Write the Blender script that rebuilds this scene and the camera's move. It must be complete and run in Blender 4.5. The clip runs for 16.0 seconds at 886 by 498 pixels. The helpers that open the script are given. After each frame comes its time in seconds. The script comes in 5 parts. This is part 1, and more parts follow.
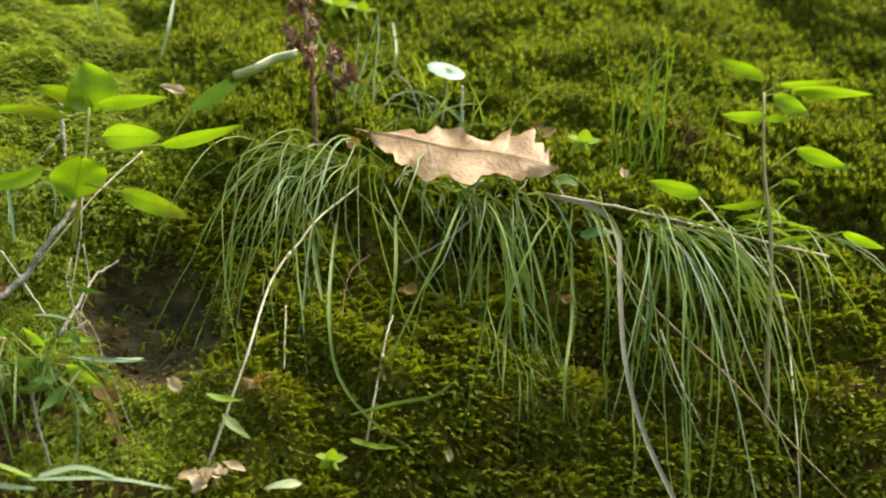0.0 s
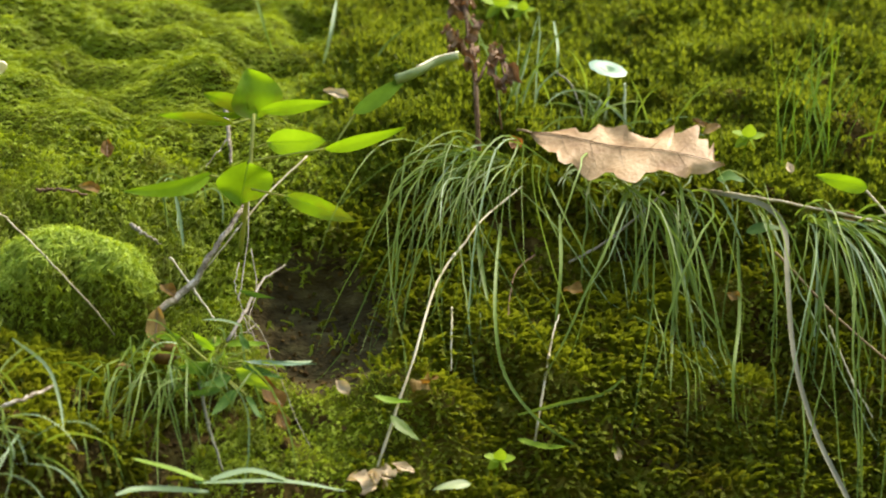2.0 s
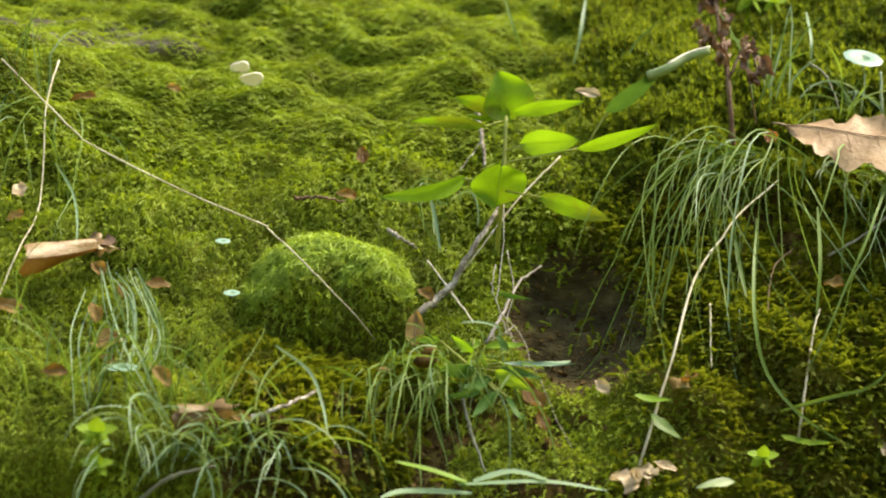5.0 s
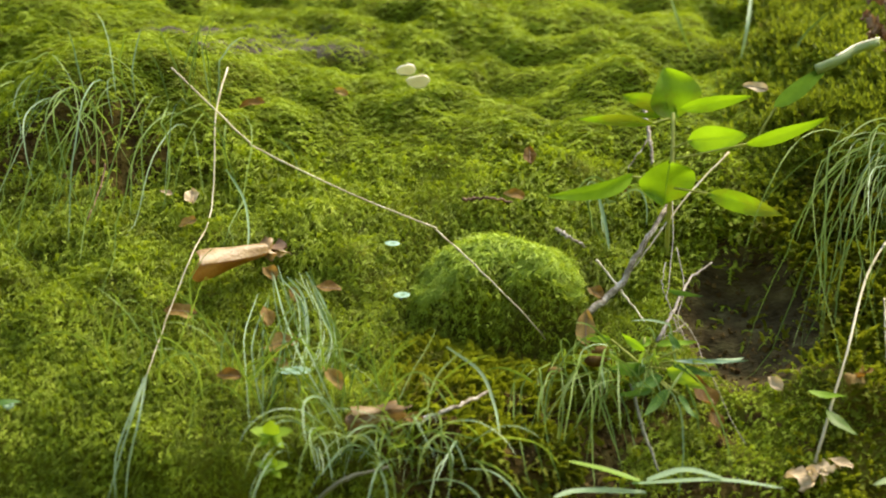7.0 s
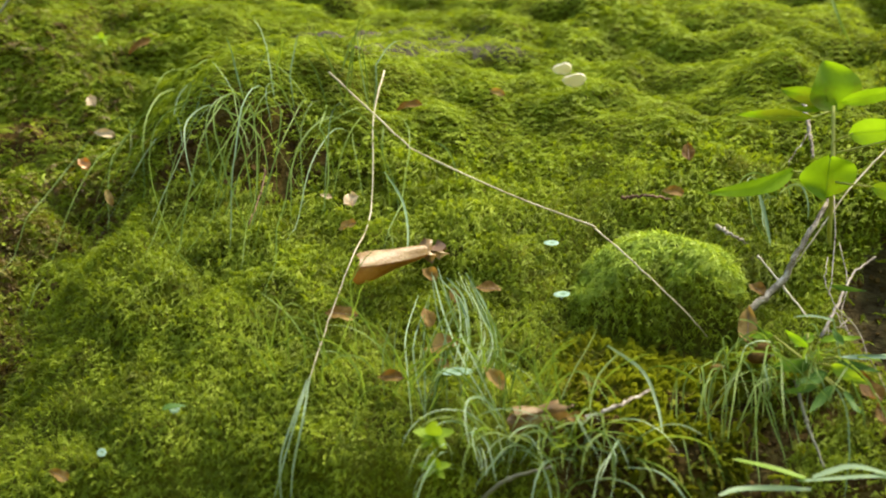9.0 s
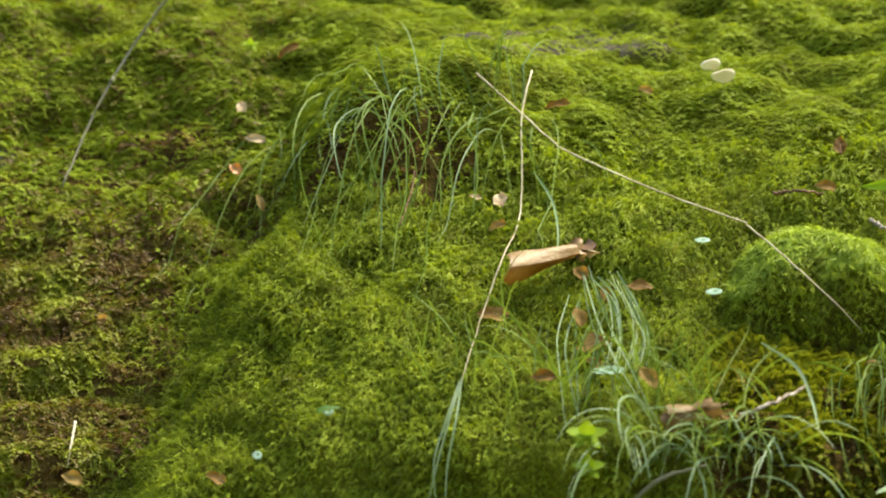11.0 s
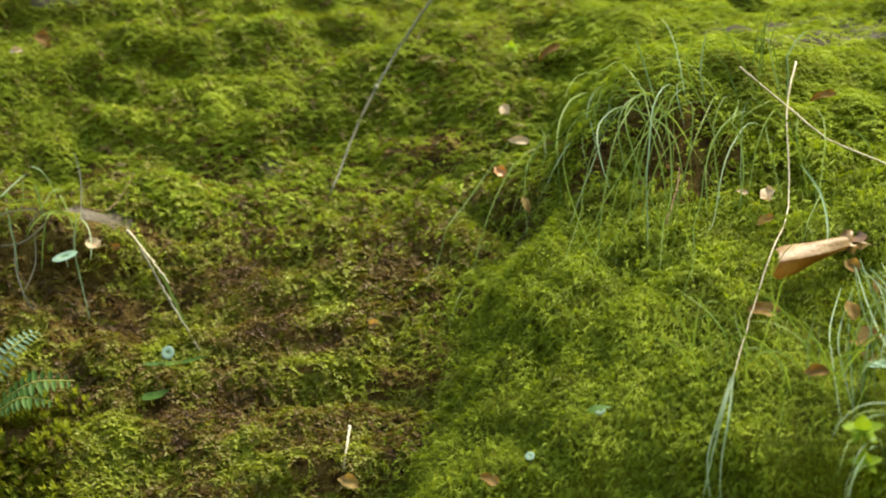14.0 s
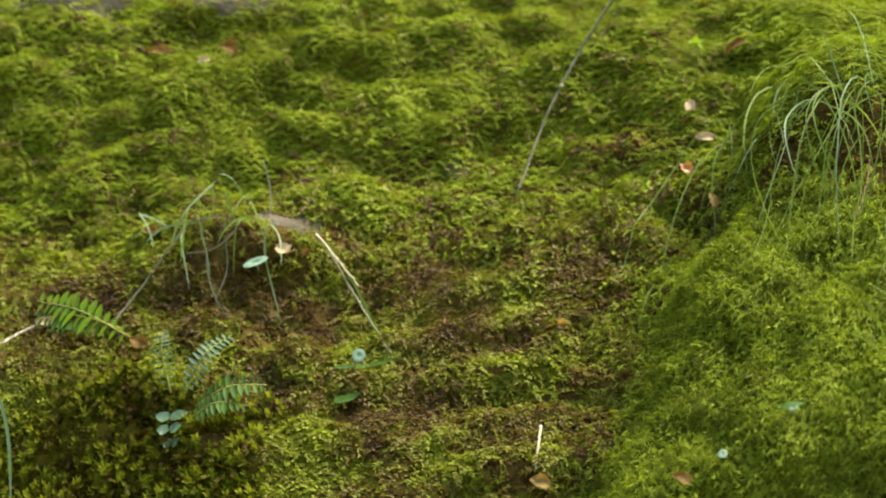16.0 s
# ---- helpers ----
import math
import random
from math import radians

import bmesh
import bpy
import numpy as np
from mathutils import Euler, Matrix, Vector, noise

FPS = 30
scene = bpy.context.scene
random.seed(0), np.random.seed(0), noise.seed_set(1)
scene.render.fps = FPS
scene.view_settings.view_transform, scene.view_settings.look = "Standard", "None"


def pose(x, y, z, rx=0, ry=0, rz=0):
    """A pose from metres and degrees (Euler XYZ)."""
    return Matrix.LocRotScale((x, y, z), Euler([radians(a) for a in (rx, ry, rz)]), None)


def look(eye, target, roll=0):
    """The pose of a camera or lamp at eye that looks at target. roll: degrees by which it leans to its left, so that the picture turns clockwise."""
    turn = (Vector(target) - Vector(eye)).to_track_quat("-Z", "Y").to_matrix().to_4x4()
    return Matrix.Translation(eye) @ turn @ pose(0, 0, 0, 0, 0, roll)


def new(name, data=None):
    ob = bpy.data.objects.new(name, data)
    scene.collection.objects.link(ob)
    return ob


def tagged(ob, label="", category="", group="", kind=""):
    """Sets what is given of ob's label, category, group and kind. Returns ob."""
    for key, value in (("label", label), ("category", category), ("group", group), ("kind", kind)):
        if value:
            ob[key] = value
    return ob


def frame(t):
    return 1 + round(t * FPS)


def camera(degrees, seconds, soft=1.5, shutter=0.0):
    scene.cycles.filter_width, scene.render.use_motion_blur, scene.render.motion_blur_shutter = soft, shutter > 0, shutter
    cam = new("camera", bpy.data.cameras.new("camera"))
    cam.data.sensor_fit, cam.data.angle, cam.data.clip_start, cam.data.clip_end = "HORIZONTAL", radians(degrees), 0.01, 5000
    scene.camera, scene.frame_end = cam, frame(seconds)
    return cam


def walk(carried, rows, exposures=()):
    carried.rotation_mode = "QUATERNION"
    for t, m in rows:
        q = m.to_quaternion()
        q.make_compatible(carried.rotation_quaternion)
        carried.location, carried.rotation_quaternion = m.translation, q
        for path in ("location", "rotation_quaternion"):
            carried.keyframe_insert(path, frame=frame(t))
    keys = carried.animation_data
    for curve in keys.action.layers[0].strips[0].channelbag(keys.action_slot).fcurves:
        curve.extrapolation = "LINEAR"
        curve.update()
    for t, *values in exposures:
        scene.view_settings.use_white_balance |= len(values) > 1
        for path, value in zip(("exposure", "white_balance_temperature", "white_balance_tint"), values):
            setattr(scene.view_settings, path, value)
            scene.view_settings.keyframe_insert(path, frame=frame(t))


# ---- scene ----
# ---- camera: it stands on one spot and pans along the bank ----
EYE = 0.60
TILT = 13.1
cam = camera(22.9, 16.0, soft=2.0)
cam.data.dof.use_dof = True
cam.data.dof.focus_distance = 1.185
cam.data.dof.aperture_fstop = 8.0
PAN = [
    (0.0, -18.18), (0.5, -17.11), (1.0, -15.97), (1.5, -14.93), (2.0, -13.75), (2.5, -12.64), (3.0, -11.37),
    (3.5, -10.24), (4.0, -9.07), (6.5, -3.56), (7.0, -2.34), (7.5, -1.25), (8.0, -0.11), (8.5, 0.93),
    (9.0, 1.94), (11.5, 7.10), (12.0, 8.27), (12.5, 9.40), (13.0, 10.63), (13.5, 11.79), (14.0, 13.14),
    (14.5, 14.37), (15.0, 15.68), (15.5, 16.91), (16.0, 18.18),
]
walk(cam, [(t, pose(0, 0, EYE, 90 + TILT, 0, turn)) for t, turn in PAN], exposures=[(0.0, 1.46, 7200, 13), (16.0, 1.46, 7200, 13)])

# ---- light: shaded woodland daylight from high above the bank ----
world = bpy.data.worlds.new("world")
scene.world = world
world.use_nodes = True
wn = world.node_tree
sky = wn.nodes.new("ShaderNodeTexSky")
sky.sky_type, sky.sun_disc = "NISHITA", False
sky.sun_elevation, sky.sun_rotation = radians(73), radians(108)
wn.links.new(sky.outputs[0], wn.nodes["Background"].inputs[0])
wn.nodes["Background"].inputs[1].default_value = 0.145
sun = new("sun", bpy.data.lights.new("sun", "SUN"))
sun.data.energy, sun.data.angle, sun.data.color = 4.6, radians(30), (1.0, 0.95, 0.84)
# high above the bank and from the right
sun.matrix_world = look((1.4, 0.40, 2.35), (0, 0.50, 0))

# ---- the bank's shape ----
SLOPE = radians(60)
CY, SZ = math.cos(SLOPE), math.sin(SLOPE)
Y0, Z0 = 1.169, EYE + 0.272


def lattice(i, j, seed):
    h = np.sin(i * 127.1 + j * 311.7 + seed * 74.7) * 43758.5453
    return h - np.floor(h)


def soft_noise(x, y, seed):
    """Smooth noise from -1 to 1."""
    i, j = np.floor(x), np.floor(y)
    f, g = x - i, y - j
    f, g = f * f * (3 - 2 * f), g * g * (3 - 2 * g)
    a, b = lattice(i, j, seed), lattice(i + 1, j, seed)
    c, d = lattice(i, j + 1, seed), lattice(i + 1, j + 1, seed)
    return 2 * ((a * (1 - f) + b * f) * (1 - g) + (c * (1 - f) + d * f) * g) - 1


def rise(x, a, b):
    s = np.clip((x - a) / (b - a), 0, 1)
    return s * s * (3 - 2 * s)


def hump(u, v, u0, v0, ru, rv, turn=0.0):
    c, s = math.cos(turn), math.sin(turn)
    du, dv = u - u0, v - v0
    p, q = (du * c + dv * s) / ru, (-du * s + dv * c) / rv
    return np.exp(-(p * p + q * q))


def cushion(u, v):
    """Distance from the middle of the round cushion, 1 at its rim."""
    return np.sqrt(((u - 0.077) / 0.044) ** 2 + ((v + 0.038) / np.where(v > -0.038, 0.035, 0.028)) ** 2)


def hollow(u, v):
    """Distance from the middle of the bare hollow, 1 at its rim."""
    return np.sqrt(((u - 0.208) / 0.039) ** 2 + ((v + 0.046) / 0.056) ** 2) + 0.10 * soft_noise(u * 60, v * 60, 51)


def rocky(u, v):
    """Where bare rock shows through the moss, from 0 to 1."""
    r = 0.85 * hump(u, v, -0.035, 0.198, 0.034, 0.020) + 0.85 * hump(u, v, -0.070, 0.222, 0.040, 0.014) + 0.8 * hump(u, v, -0.010, 0.185, 0.022, 0.012)
    r = r + 1.15 * hump(u, v, -0.665, 0.256, 0.045, 0.012) + hump(u, v, -0.555, 0.244, 0.030, 0.010) + 0.75 * hump(u, v, -0.40, 0.125, 0.022, 0.008) + 0.7 * hump(u, v, -0.28, 0.075, 0.020, 0.007)
    r = r + 0.95 * hump(u, v, -0.078, 0.165, 0.034, 0.020) + 0.9 * hump(u, v, -0.110, 0.203, 0.032, 0.016) + 0.9 * hump(u, v, -0.487, 0.068, 0.018, 0.010)
    return np.clip(r + 0.35 * soft_noise(u * 55, v * 80, 41) + 0.2 * soft_noise(u * 130, v * 160, 42) - 0.25, 0, 1)


def relief(u, v):
    """The bank's height over its sloping base plane, u metres along it and v metres up it."""
    u, v = np.asarray(u, float), np.asarray(v, float)
    h = -0.85 * np.maximum(v - 0.03, 0) ** 2 * (1 - 0.75 * rise(u, 0.30, 0.48) - 0.55 * rise(-u, 0.30, 0.50))
    h = h - 1.5 * np.maximum(-v - 0.05, 0) ** 2 * (1 - rise(np.abs(v), 0.3, 0.5))
    # the shelf that carries the oak leaf, with a steep face under it
    shelf = rise(u, 0.20, 0.30) * (1 - 0.5 * rise(u, 0.50, 0.62))
    h = h + shelf * (0.019 * np.exp(-((v - 0.085) / 0.068) ** 2) - 0.005 * rise(-v, -0.055, 0.02) + 0.008 * rise(-v, 0.04, 0.19))
    # the bare hollow beside it
    h = h - 0.024 * (1 - rise(hollow(u, v), 0.45, 1.15))
    h = h + 0.020 * hump(u, v, 0.205, -0.165, 0.07, 0.04)
    # dark gap behind the arching tuft
    h = h - 0.014 * hump(u, v, 0.3178, 0.0249, 0.014, 0.020)
    # round cushion
    p = cushion(u, v)
    h = h - 0.003 * np.exp(-((p - 1.2) / 0.3) ** 2) + (0.024 + 0.004 * soft_noise(u * 55 + 1, v * 60, 15) + 0.006 * soft_noise(u * 30, v * 34, 16)) * np.clip(1 - p * p, 0, 1) ** 0.5
    # knoll with the second tussock, its bare brow and the long spur below it
    h = h + 0.040 * hump(u, v, -0.140, 0.120, 0.085, 0.050) - 0.010 * hump(u, v, -0.165, 0.045, 0.05, 0.030)
    h = h + 0.030 * hump(u, v, -0.120, -0.09, 0.10, 0.09, 0.5) + 0.020 * hump(u, v, 0.03, -0.16, 0.12, 0.06)
    # the worn slope beyond the spur
    h = h - 0.050 * rise(-u - 0.30 * np.clip(-v, -0.15, 0.2), 0.195, 0.275) * (1 - rise(v, 0.10, 0.26))
    h = h + 0.018 * hump(u, v, -0.510, 0.062, 0.045, 0.026) - 0.004 * hump(u, v, -0.510, 0.025, 0.05, 0.020)
    h = h - 0.030 * hump(u, v, -0.60, -0.13, 0.09, 0.06)
    h = h + 0.006 * rocky(u, v)
    # unevenness, gentler where the slope is worn
    calm = 1 - 0.45 * rise(-u, 0.2, 0.3)
    h = h + 0.010 * soft_noise(u * 11 + 3, v * 13, 1) * calm + 0.006 * soft_noise(u * 27, v * 31 + 5, 2) * calm + 0.0045 * soft_noise(u * 62, v * 66, 3)
    # ledges across the worn slope
    h = h + 0.0055 * rise(-u, 0.2, 0.3) * soft_noise(u * 19 + 9 * v, v * 58 + 1.5 * soft_noise(u * 9, v * 9, 7), 6)
    # ledges of star moss on the shelf's face, lumps on the upper slope
    h = h + 0.0030 * rise(u, 0.24, 0.32) * soft_noise(u * 34 + 5, v * 88 + 1.2 * soft_noise(u * 20, v * 20, 14), 12)
    h = h + 0.0060 * rise(v, 0.06, 0.16) * soft_noise(u * 36 + 2, v * 66, 13)
    far = rise(np.abs(u), 0.9, 1.6) + rise(np.abs(v), 0.5, 0.9)
    return h * np.clip(1 - far, 0, 1) + far * 0.05 * soft_noise(u * 1.3, v * 1.3, 4) * (np.abs(u) < 40) - 0.05 * (np.clip(far, 0, 1))


def domes(u, v, size, seed):
    """Rounded tufts side by side, size metres across, from 0 between them to 1 on top."""
    x, y = np.asarray(u, float) / size, np.asarray(v, float) / size
    i, j = np.floor(x), np.floor(y)
    best = np.full(np.shape(x), 9.0)
    for di in (-1, 0, 1):
        for dj in (-1, 0, 1):
            a, b = i + di, j + dj
            best = np.minimum(best, (x - a - lattice(a, b, seed)) ** 2 + (y - b - lattice(b, a, seed + 3)) ** 2)
    return np.sqrt(np.clip(1 - best / 0.75, 0, 1))


def mossy(u, v):
    """Height of the moss: the relief with its tufts."""
    flat = 1 + 1.3 * np.maximum(0.8 * rise(-u, 0.22, 0.30), rise(v, 0.03, 0.12) * (1 - rise(u, 0.2, 0.3)))
    a, b = u + 0.006 * soft_noise(u * 70, v * 70, 64), v + 0.005 * soft_noise(u * 80, v * 80, 65)
    tuft = 0.0045 * domes(a, b * flat, 0.0135, 61) * (0.5 + 0.5 * soft_noise(u * 25, v * 40, 63)) + 0.0020 * domes(a, b * flat, 0.0060, 62) + 0.0026 * soft_noise(u * 40, v * 55, 66)
    return relief(u, v) + tuft * np.where(cushion(u, v) < 1, 0.75, 1.0) - 0.003


def on_bank(u, v, d):
    """World place of the point d metres over the base plane."""
    u, v, d = np.asarray(u, float), np.asarray(v, float), np.asarray(d, float)
    return np.stack([u + 0 * v, Y0 - 0.2 * np.minimum(u * u, 1.0) + v * CY - d * SZ, Z0 + v * SZ + d * CY], -1)


def to_bank(p):
    """u, v and height over the base plane of a place in the world."""
    p = np.asarray(p, float)
    y, z = p[..., 1] - Y0 + 0.2 * np.minimum(p[..., 0] ** 2, 1.0), p[..., 2] - Z0
    return p[..., 0], y * CY + z * SZ, -y * SZ + z * CY


def bank_normal(u, v):
    e = 0.003
    a = on_bank(u + e, v, mossy(u + e, v)) - on_bank(u - e, v, mossy(u - e, v))
    b = on_bank(u, v + e, mossy(u, v + e)) - on_bank(u, v - e, mossy(u, v - e))
    n = np.cross(a, b)
    return n / np.linalg.norm(n, axis=-1, keepdims=True)


def lie(u, v, lift=0.0):
    """A place on the moss, lift metres above it."""
    return on_bank(u, v, relief(u, v) + lift)

# ---- materials ----
def ramp(nodes, stops):
    r = nodes.new("ShaderNodeValToRGB")
    while len(r.color_ramp.elements) < len(stops):
        r.color_ramp.elements.new(0.5)
    for e, (at, c) in zip(r.color_ramp.elements, stops):
        e.position, e.color = at, (*c, 1)
    return r


def surface(name, stops, scale=60.0, fine=600.0, rough=0.6, glow_through=0.0, through_tint=(1.3, 1.25, 0.6), bump=0.0, island=0.0, per_object=0.0, gloss=0.3, stretch=(1, 1, 1), hue=0.0):
    """A rough natural surface: coarse and fine noise through a colour ramp, with light passing through thin leaves."""
    m = bpy.data.materials.new(name)
    m.use_nodes = True
    nodes, links = m.node_tree.nodes, m.node_tree.links
    shader, out = nodes["Principled BSDF"], nodes["Material Output"]
    coord = nodes.new("ShaderNodeTexCoord")
    mapping = nodes.new("ShaderNodeMapping")
    mapping.inputs["Scale"].default_value = stretch
    links.new(coord.outputs["Object"], mapping.inputs[0])
    a, b = nodes.new("ShaderNodeTexNoise"), nodes.new("ShaderNodeTexNoise")
    a.inputs["Scale"].default_value, b.inputs["Scale"].default_value = scale, fine
    a.inputs["Detail"].default_value = b.inputs["Detail"].default_value = 3
    links.new(mapping.outputs[0], a.inputs[0]), links.new(mapping.outputs[0], b.inputs[0])
    mix = nodes.new("ShaderNodeMath")
    mix.operation = "MULTIPLY_ADD"
    mix.inputs[1].default_value = 0.35
    links.new(b.outputs[0], mix.inputs[0])
    shift = nodes.new("ShaderNodeMath")
    shift.operation = "MULTIPLY_ADD"
    shift.inputs[1].default_value, shift.inputs[2].default_value = 1.5, -0.42
    links.new(a.outputs[0], shift.inputs[0]), links.new(shift.outputs[0], mix.inputs[2])
    value = mix.outputs[0]
    if island or per_object:
        if island:
            tone = nodes.new("ShaderNodeAttribute")
            tone.attribute_name = "tone"
            rnd = tone.outputs["Fac"]
        else:
            rnd = nodes.new("ShaderNodeObjectInfo").outputs["Random"]
        add = nodes.new("ShaderNodeMath")
        add.operation = "MULTIPLY_ADD"
        add.inputs[1].default_value = island or per_object
        links.new(rnd, add.inputs[0])
        less = nodes.new("ShaderNodeMath")
        less.inputs[1].default_value = -0.5 * (island or per_object)
        links.new(value, less.inputs[0]), links.new(less.outputs[0], add.inputs[2])
        value = add.outputs[0]
    r = ramp(nodes, stops)
    links.new(value, r.inputs[0])
    links.new(r.outputs[0], shader.inputs["Base Color"])
    shader.inputs["Roughness"].default_value = rough
    shader.inputs["Specular IOR Level"].default_value = gloss
    if bump:
        bm_node = nodes.new("ShaderNodeBump")
        bm_node.inputs["Strength"].default_value = bump
        bm_node.inputs["Distance"].default_value = 0.002
        links.new(b.outputs[0], bm_node.inputs["Height"]), links.new(bm_node.outputs[0], shader.inputs["Normal"])
    if glow_through:
        thin = nodes.new("ShaderNodeBsdfTranslucent")
        tint = nodes.new("ShaderNodeMix")
        tint.data_type, tint.blend_type = "RGBA", "MULTIPLY"
        tint.inputs[0].default_value = 1.0
        tint.clamp_result = False
        tint.inputs[7].default_value = (*through_tint, 1)
        links.new(r.outputs[0], tint.inputs[6]), links.new(tint.outputs[2], thin.inputs[0])
        both = nodes.new("ShaderNodeMixShader")
        both.inputs[0].default_value = glow_through
        links.new(shader.outputs[0], both.inputs[1]), links.new(thin.outputs[0], both.inputs[2])
        links.new(both.outputs[0], out.inputs[0])
    return m


TURF = surface("moss_turf", [(0.1, (0.036, 0.032, 0.007)), (0.45, (0.080, 0.086, 0.010)), (0.85, (0.138, 0.155, 0.014))], 30, 420, 0.9, bump=1.0, gloss=0.03)
DARK_TURF = surface("dark_turf", [(0.15, (0.070, 0.042, 0.013)), (0.5, (0.120, 0.100, 0.016)), (0.85, (0.17, 0.165, 0.022))], 30, 420, 0.9, bump=1.0, gloss=0.03)
CRUMB = surface("earth_crumb", [(0.0, (0.028, 0.016, 0.006)), (0.5, (0.070, 0.044, 0.013)), (1.0, (0.135, 0.092, 0.030))], 90, 500, 0.9, island=0.8, gloss=0.04)
SOIL = surface("dark_soil", [(0.15, (0.024, 0.017, 0.007)), (0.45, (0.052, 0.040, 0.017)), (0.68, (0.074, 0.061, 0.024)), (0.85, (0.105, 0.088, 0.038))], 90, 380, 0.95, bump=1.0, gloss=0.02, stretch=(0.8, 0.8, 1.7))
EARTH = surface("brown_earth", [(0.15, (0.028, 0.017, 0.007)), (0.5, (0.064, 0.042, 0.011)), (0.85, (0.115, 0.085, 0.024))], 110, 420, 0.95, bump=1.0, gloss=0.02)
STAR = surface("star_moss", [(0.0, (0.095, 0.066, 0.013)), (0.25, (0.130, 0.140, 0.016)), (0.55, (0.172, 0.208, 0.020)), (0.9, (0.235, 0.272, 0.028))], 22, 90, 0.65, 0.45, island=0.26, gloss=0.12)
BUD = surface("bud_moss", [(0.0, (0.075, 0.068, 0.012)), (0.3, (0.110, 0.140, 0.014)), (0.6, (0.145, 0.190, 0.018)), (0.9, (0.205, 0.245, 0.025))], 22, 90, 0.65, 0.45, island=0.30, gloss=0.12)
FEATHER = surface("feather_moss", [(0.0, (0.115, 0.125, 0.013)), (0.3, (0.168, 0.225, 0.017)), (0.6, (0.235, 0.318, 0.024)), (0.95, (0.32, 0.40, 0.042))], 36, 170, 0.6, 0.42, island=0.28, gloss=0.12)
HAIR = surface("hair_moss", [(0.0, (0.085, 0.095, 0.011)), (0.3, (0.135, 0.180, 0.015)), (0.6, (0.195, 0.262, 0.021)), (0.95, (0.30, 0.365, 0.042))], 36, 170, 0.6, 0.42, island=0.40, gloss=0.12)
DEAD_MOSS = surface("dead_star_moss", [(0.0, (0.045, 0.026, 0.008)), (0.35, (0.075, 0.054, 0.012)), (0.7, (0.095, 0.098, 0.013)), (1.0, (0.14, 0.15, 0.018))], 22, 120, 0.7, 0.3, island=0.5, gloss=0.08)
MAT = surface("mat_moss", [(0.16, (0.062, 0.034, 0.010)), (0.40, (0.120, 0.086, 0.015)), (0.58, (0.142, 0.156, 0.014)), (0.88, (0.235, 0.282, 0.020))], 26, 80, 0.5, 0.36, island=0.40, gloss=0.18)
GRASS = surface("grass_blade", [(0.0, (0.078, 0.135, 0.024)), (0.5, (0.135, 0.215, 0.038)), (1.0, (0.21, 0.31, 0.060))], 20, 300, 0.5, 0.45, per_object=0.7, gloss=0.22)
GRASS_PALE = surface("pale_grass_blade", [(0.0, (0.13, 0.22, 0.10)), (1.0, (0.27, 0.36, 0.20))], 25, 300, 0.5, 0.35, per_object=0.5, gloss=0.22)
STRAW = surface("dry_straw", [(0.1, (0.30, 0.25, 0.14)), (0.5, (0.50, 0.44, 0.28)), (0.9, (0.64, 0.60, 0.43))], 60, 700, 0.5, 0.15, per_object=0.3, through_tint=(1, 1, 1))
STRAW_GREY = surface("grey_straw", [(0.1, (0.118, 0.118, 0.074)), (0.9, (0.235, 0.230, 0.155))], 60, 700, 0.6, 0.1, through_tint=(1, 1, 1), gloss=0.12)
OAK = surface("dry_oak_leaf", [(0.05, (0.14, 0.075, 0.032)), (0.35, (0.26, 0.160, 0.072)), (0.6, (0.36, 0.240, 0.120)), (0.9, (0.48, 0.350, 0.200))], 55, 420, 0.55, 0.15, through_tint=(1.1, 0.9, 0.6), bump=0.3, gloss=0.25)
OAK_VEIN = surface("oak_leaf_vein", [(0.2, (0.13, 0.075, 0.035)), (0.8, (0.21, 0.13, 0.07))], 80, 500, 0.5)
BROWN = surface("brown_leaf", [(0.1, (0.10, 0.052, 0.012)), (0.5, (0.19, 0.118, 0.030)), (0.9, (0.30, 0.220, 0.075))], 90, 700, 0.6, 0.45, through_tint=(1.25, 1.0, 0.45), bump=0.4, per_object=0.5, gloss=0.12)
AMBER = surface("amber_leaf", [(0.1, (0.19, 0.065, 0.008)), (0.5, (0.34, 0.145, 0.020)), (0.9, (0.46, 0.25, 0.06))], 60, 500, 0.35, 0.35, through_tint=(1.3, 0.75, 0.25), gloss=0.6, bump=0.2)
TAN = surface("tan_leaf", [(0.1, (0.15, 0.088, 0.030)), (0.5, (0.225, 0.145, 0.056)), (0.9, (0.34, 0.245, 0.11))], 90, 500, 0.45, 0.2, through_tint=(1.1, 0.9, 0.6), bump=0.35, gloss=0.35)
CUSHION = surface("cushion_moss", [(0.0, (0.13, 0.19, 0.025)), (0.4, (0.24, 0.34, 0.04)), (0.95, (0.36, 0.46, 0.07))], 20, 90, 0.5, 0.42, island=0.6, gloss=0.15)
CREAM = surface("cream_flake", [(0.1, (0.78, 0.68, 0.44)), (0.9, (0.90, 0.84, 0.62))], 120, 700, 0.6, 0.1, through_tint=(1, 1, 1))
BEIGE = surface("beige_leaf", [(0.1, (0.32, 0.23, 0.115)), (0.9, (0.56, 0.45, 0.27))], 120, 700, 0.6, 0.25, through_tint=(1, 0.95, 0.8), bump=0.3)
HERB = surface("herb_leaf", [(0.08, (0.155, 0.20, 0.02)), (0.35, (0.170, 0.305, 0.018)), (0.9, (0.23, 0.385, 0.03))], 45, 380, 0.5, 0.55, through_tint=(1.1, 1.1, 0.35), per_object=0.35, gloss=0.2)
HERB_BROWN = surface("brown_herb_stem", [(0.1, (0.16, 0.12, 0.055)), (0.9, (0.27, 0.25, 0.12))], 70, 500, 0.6, 0.15, gloss=0.1)
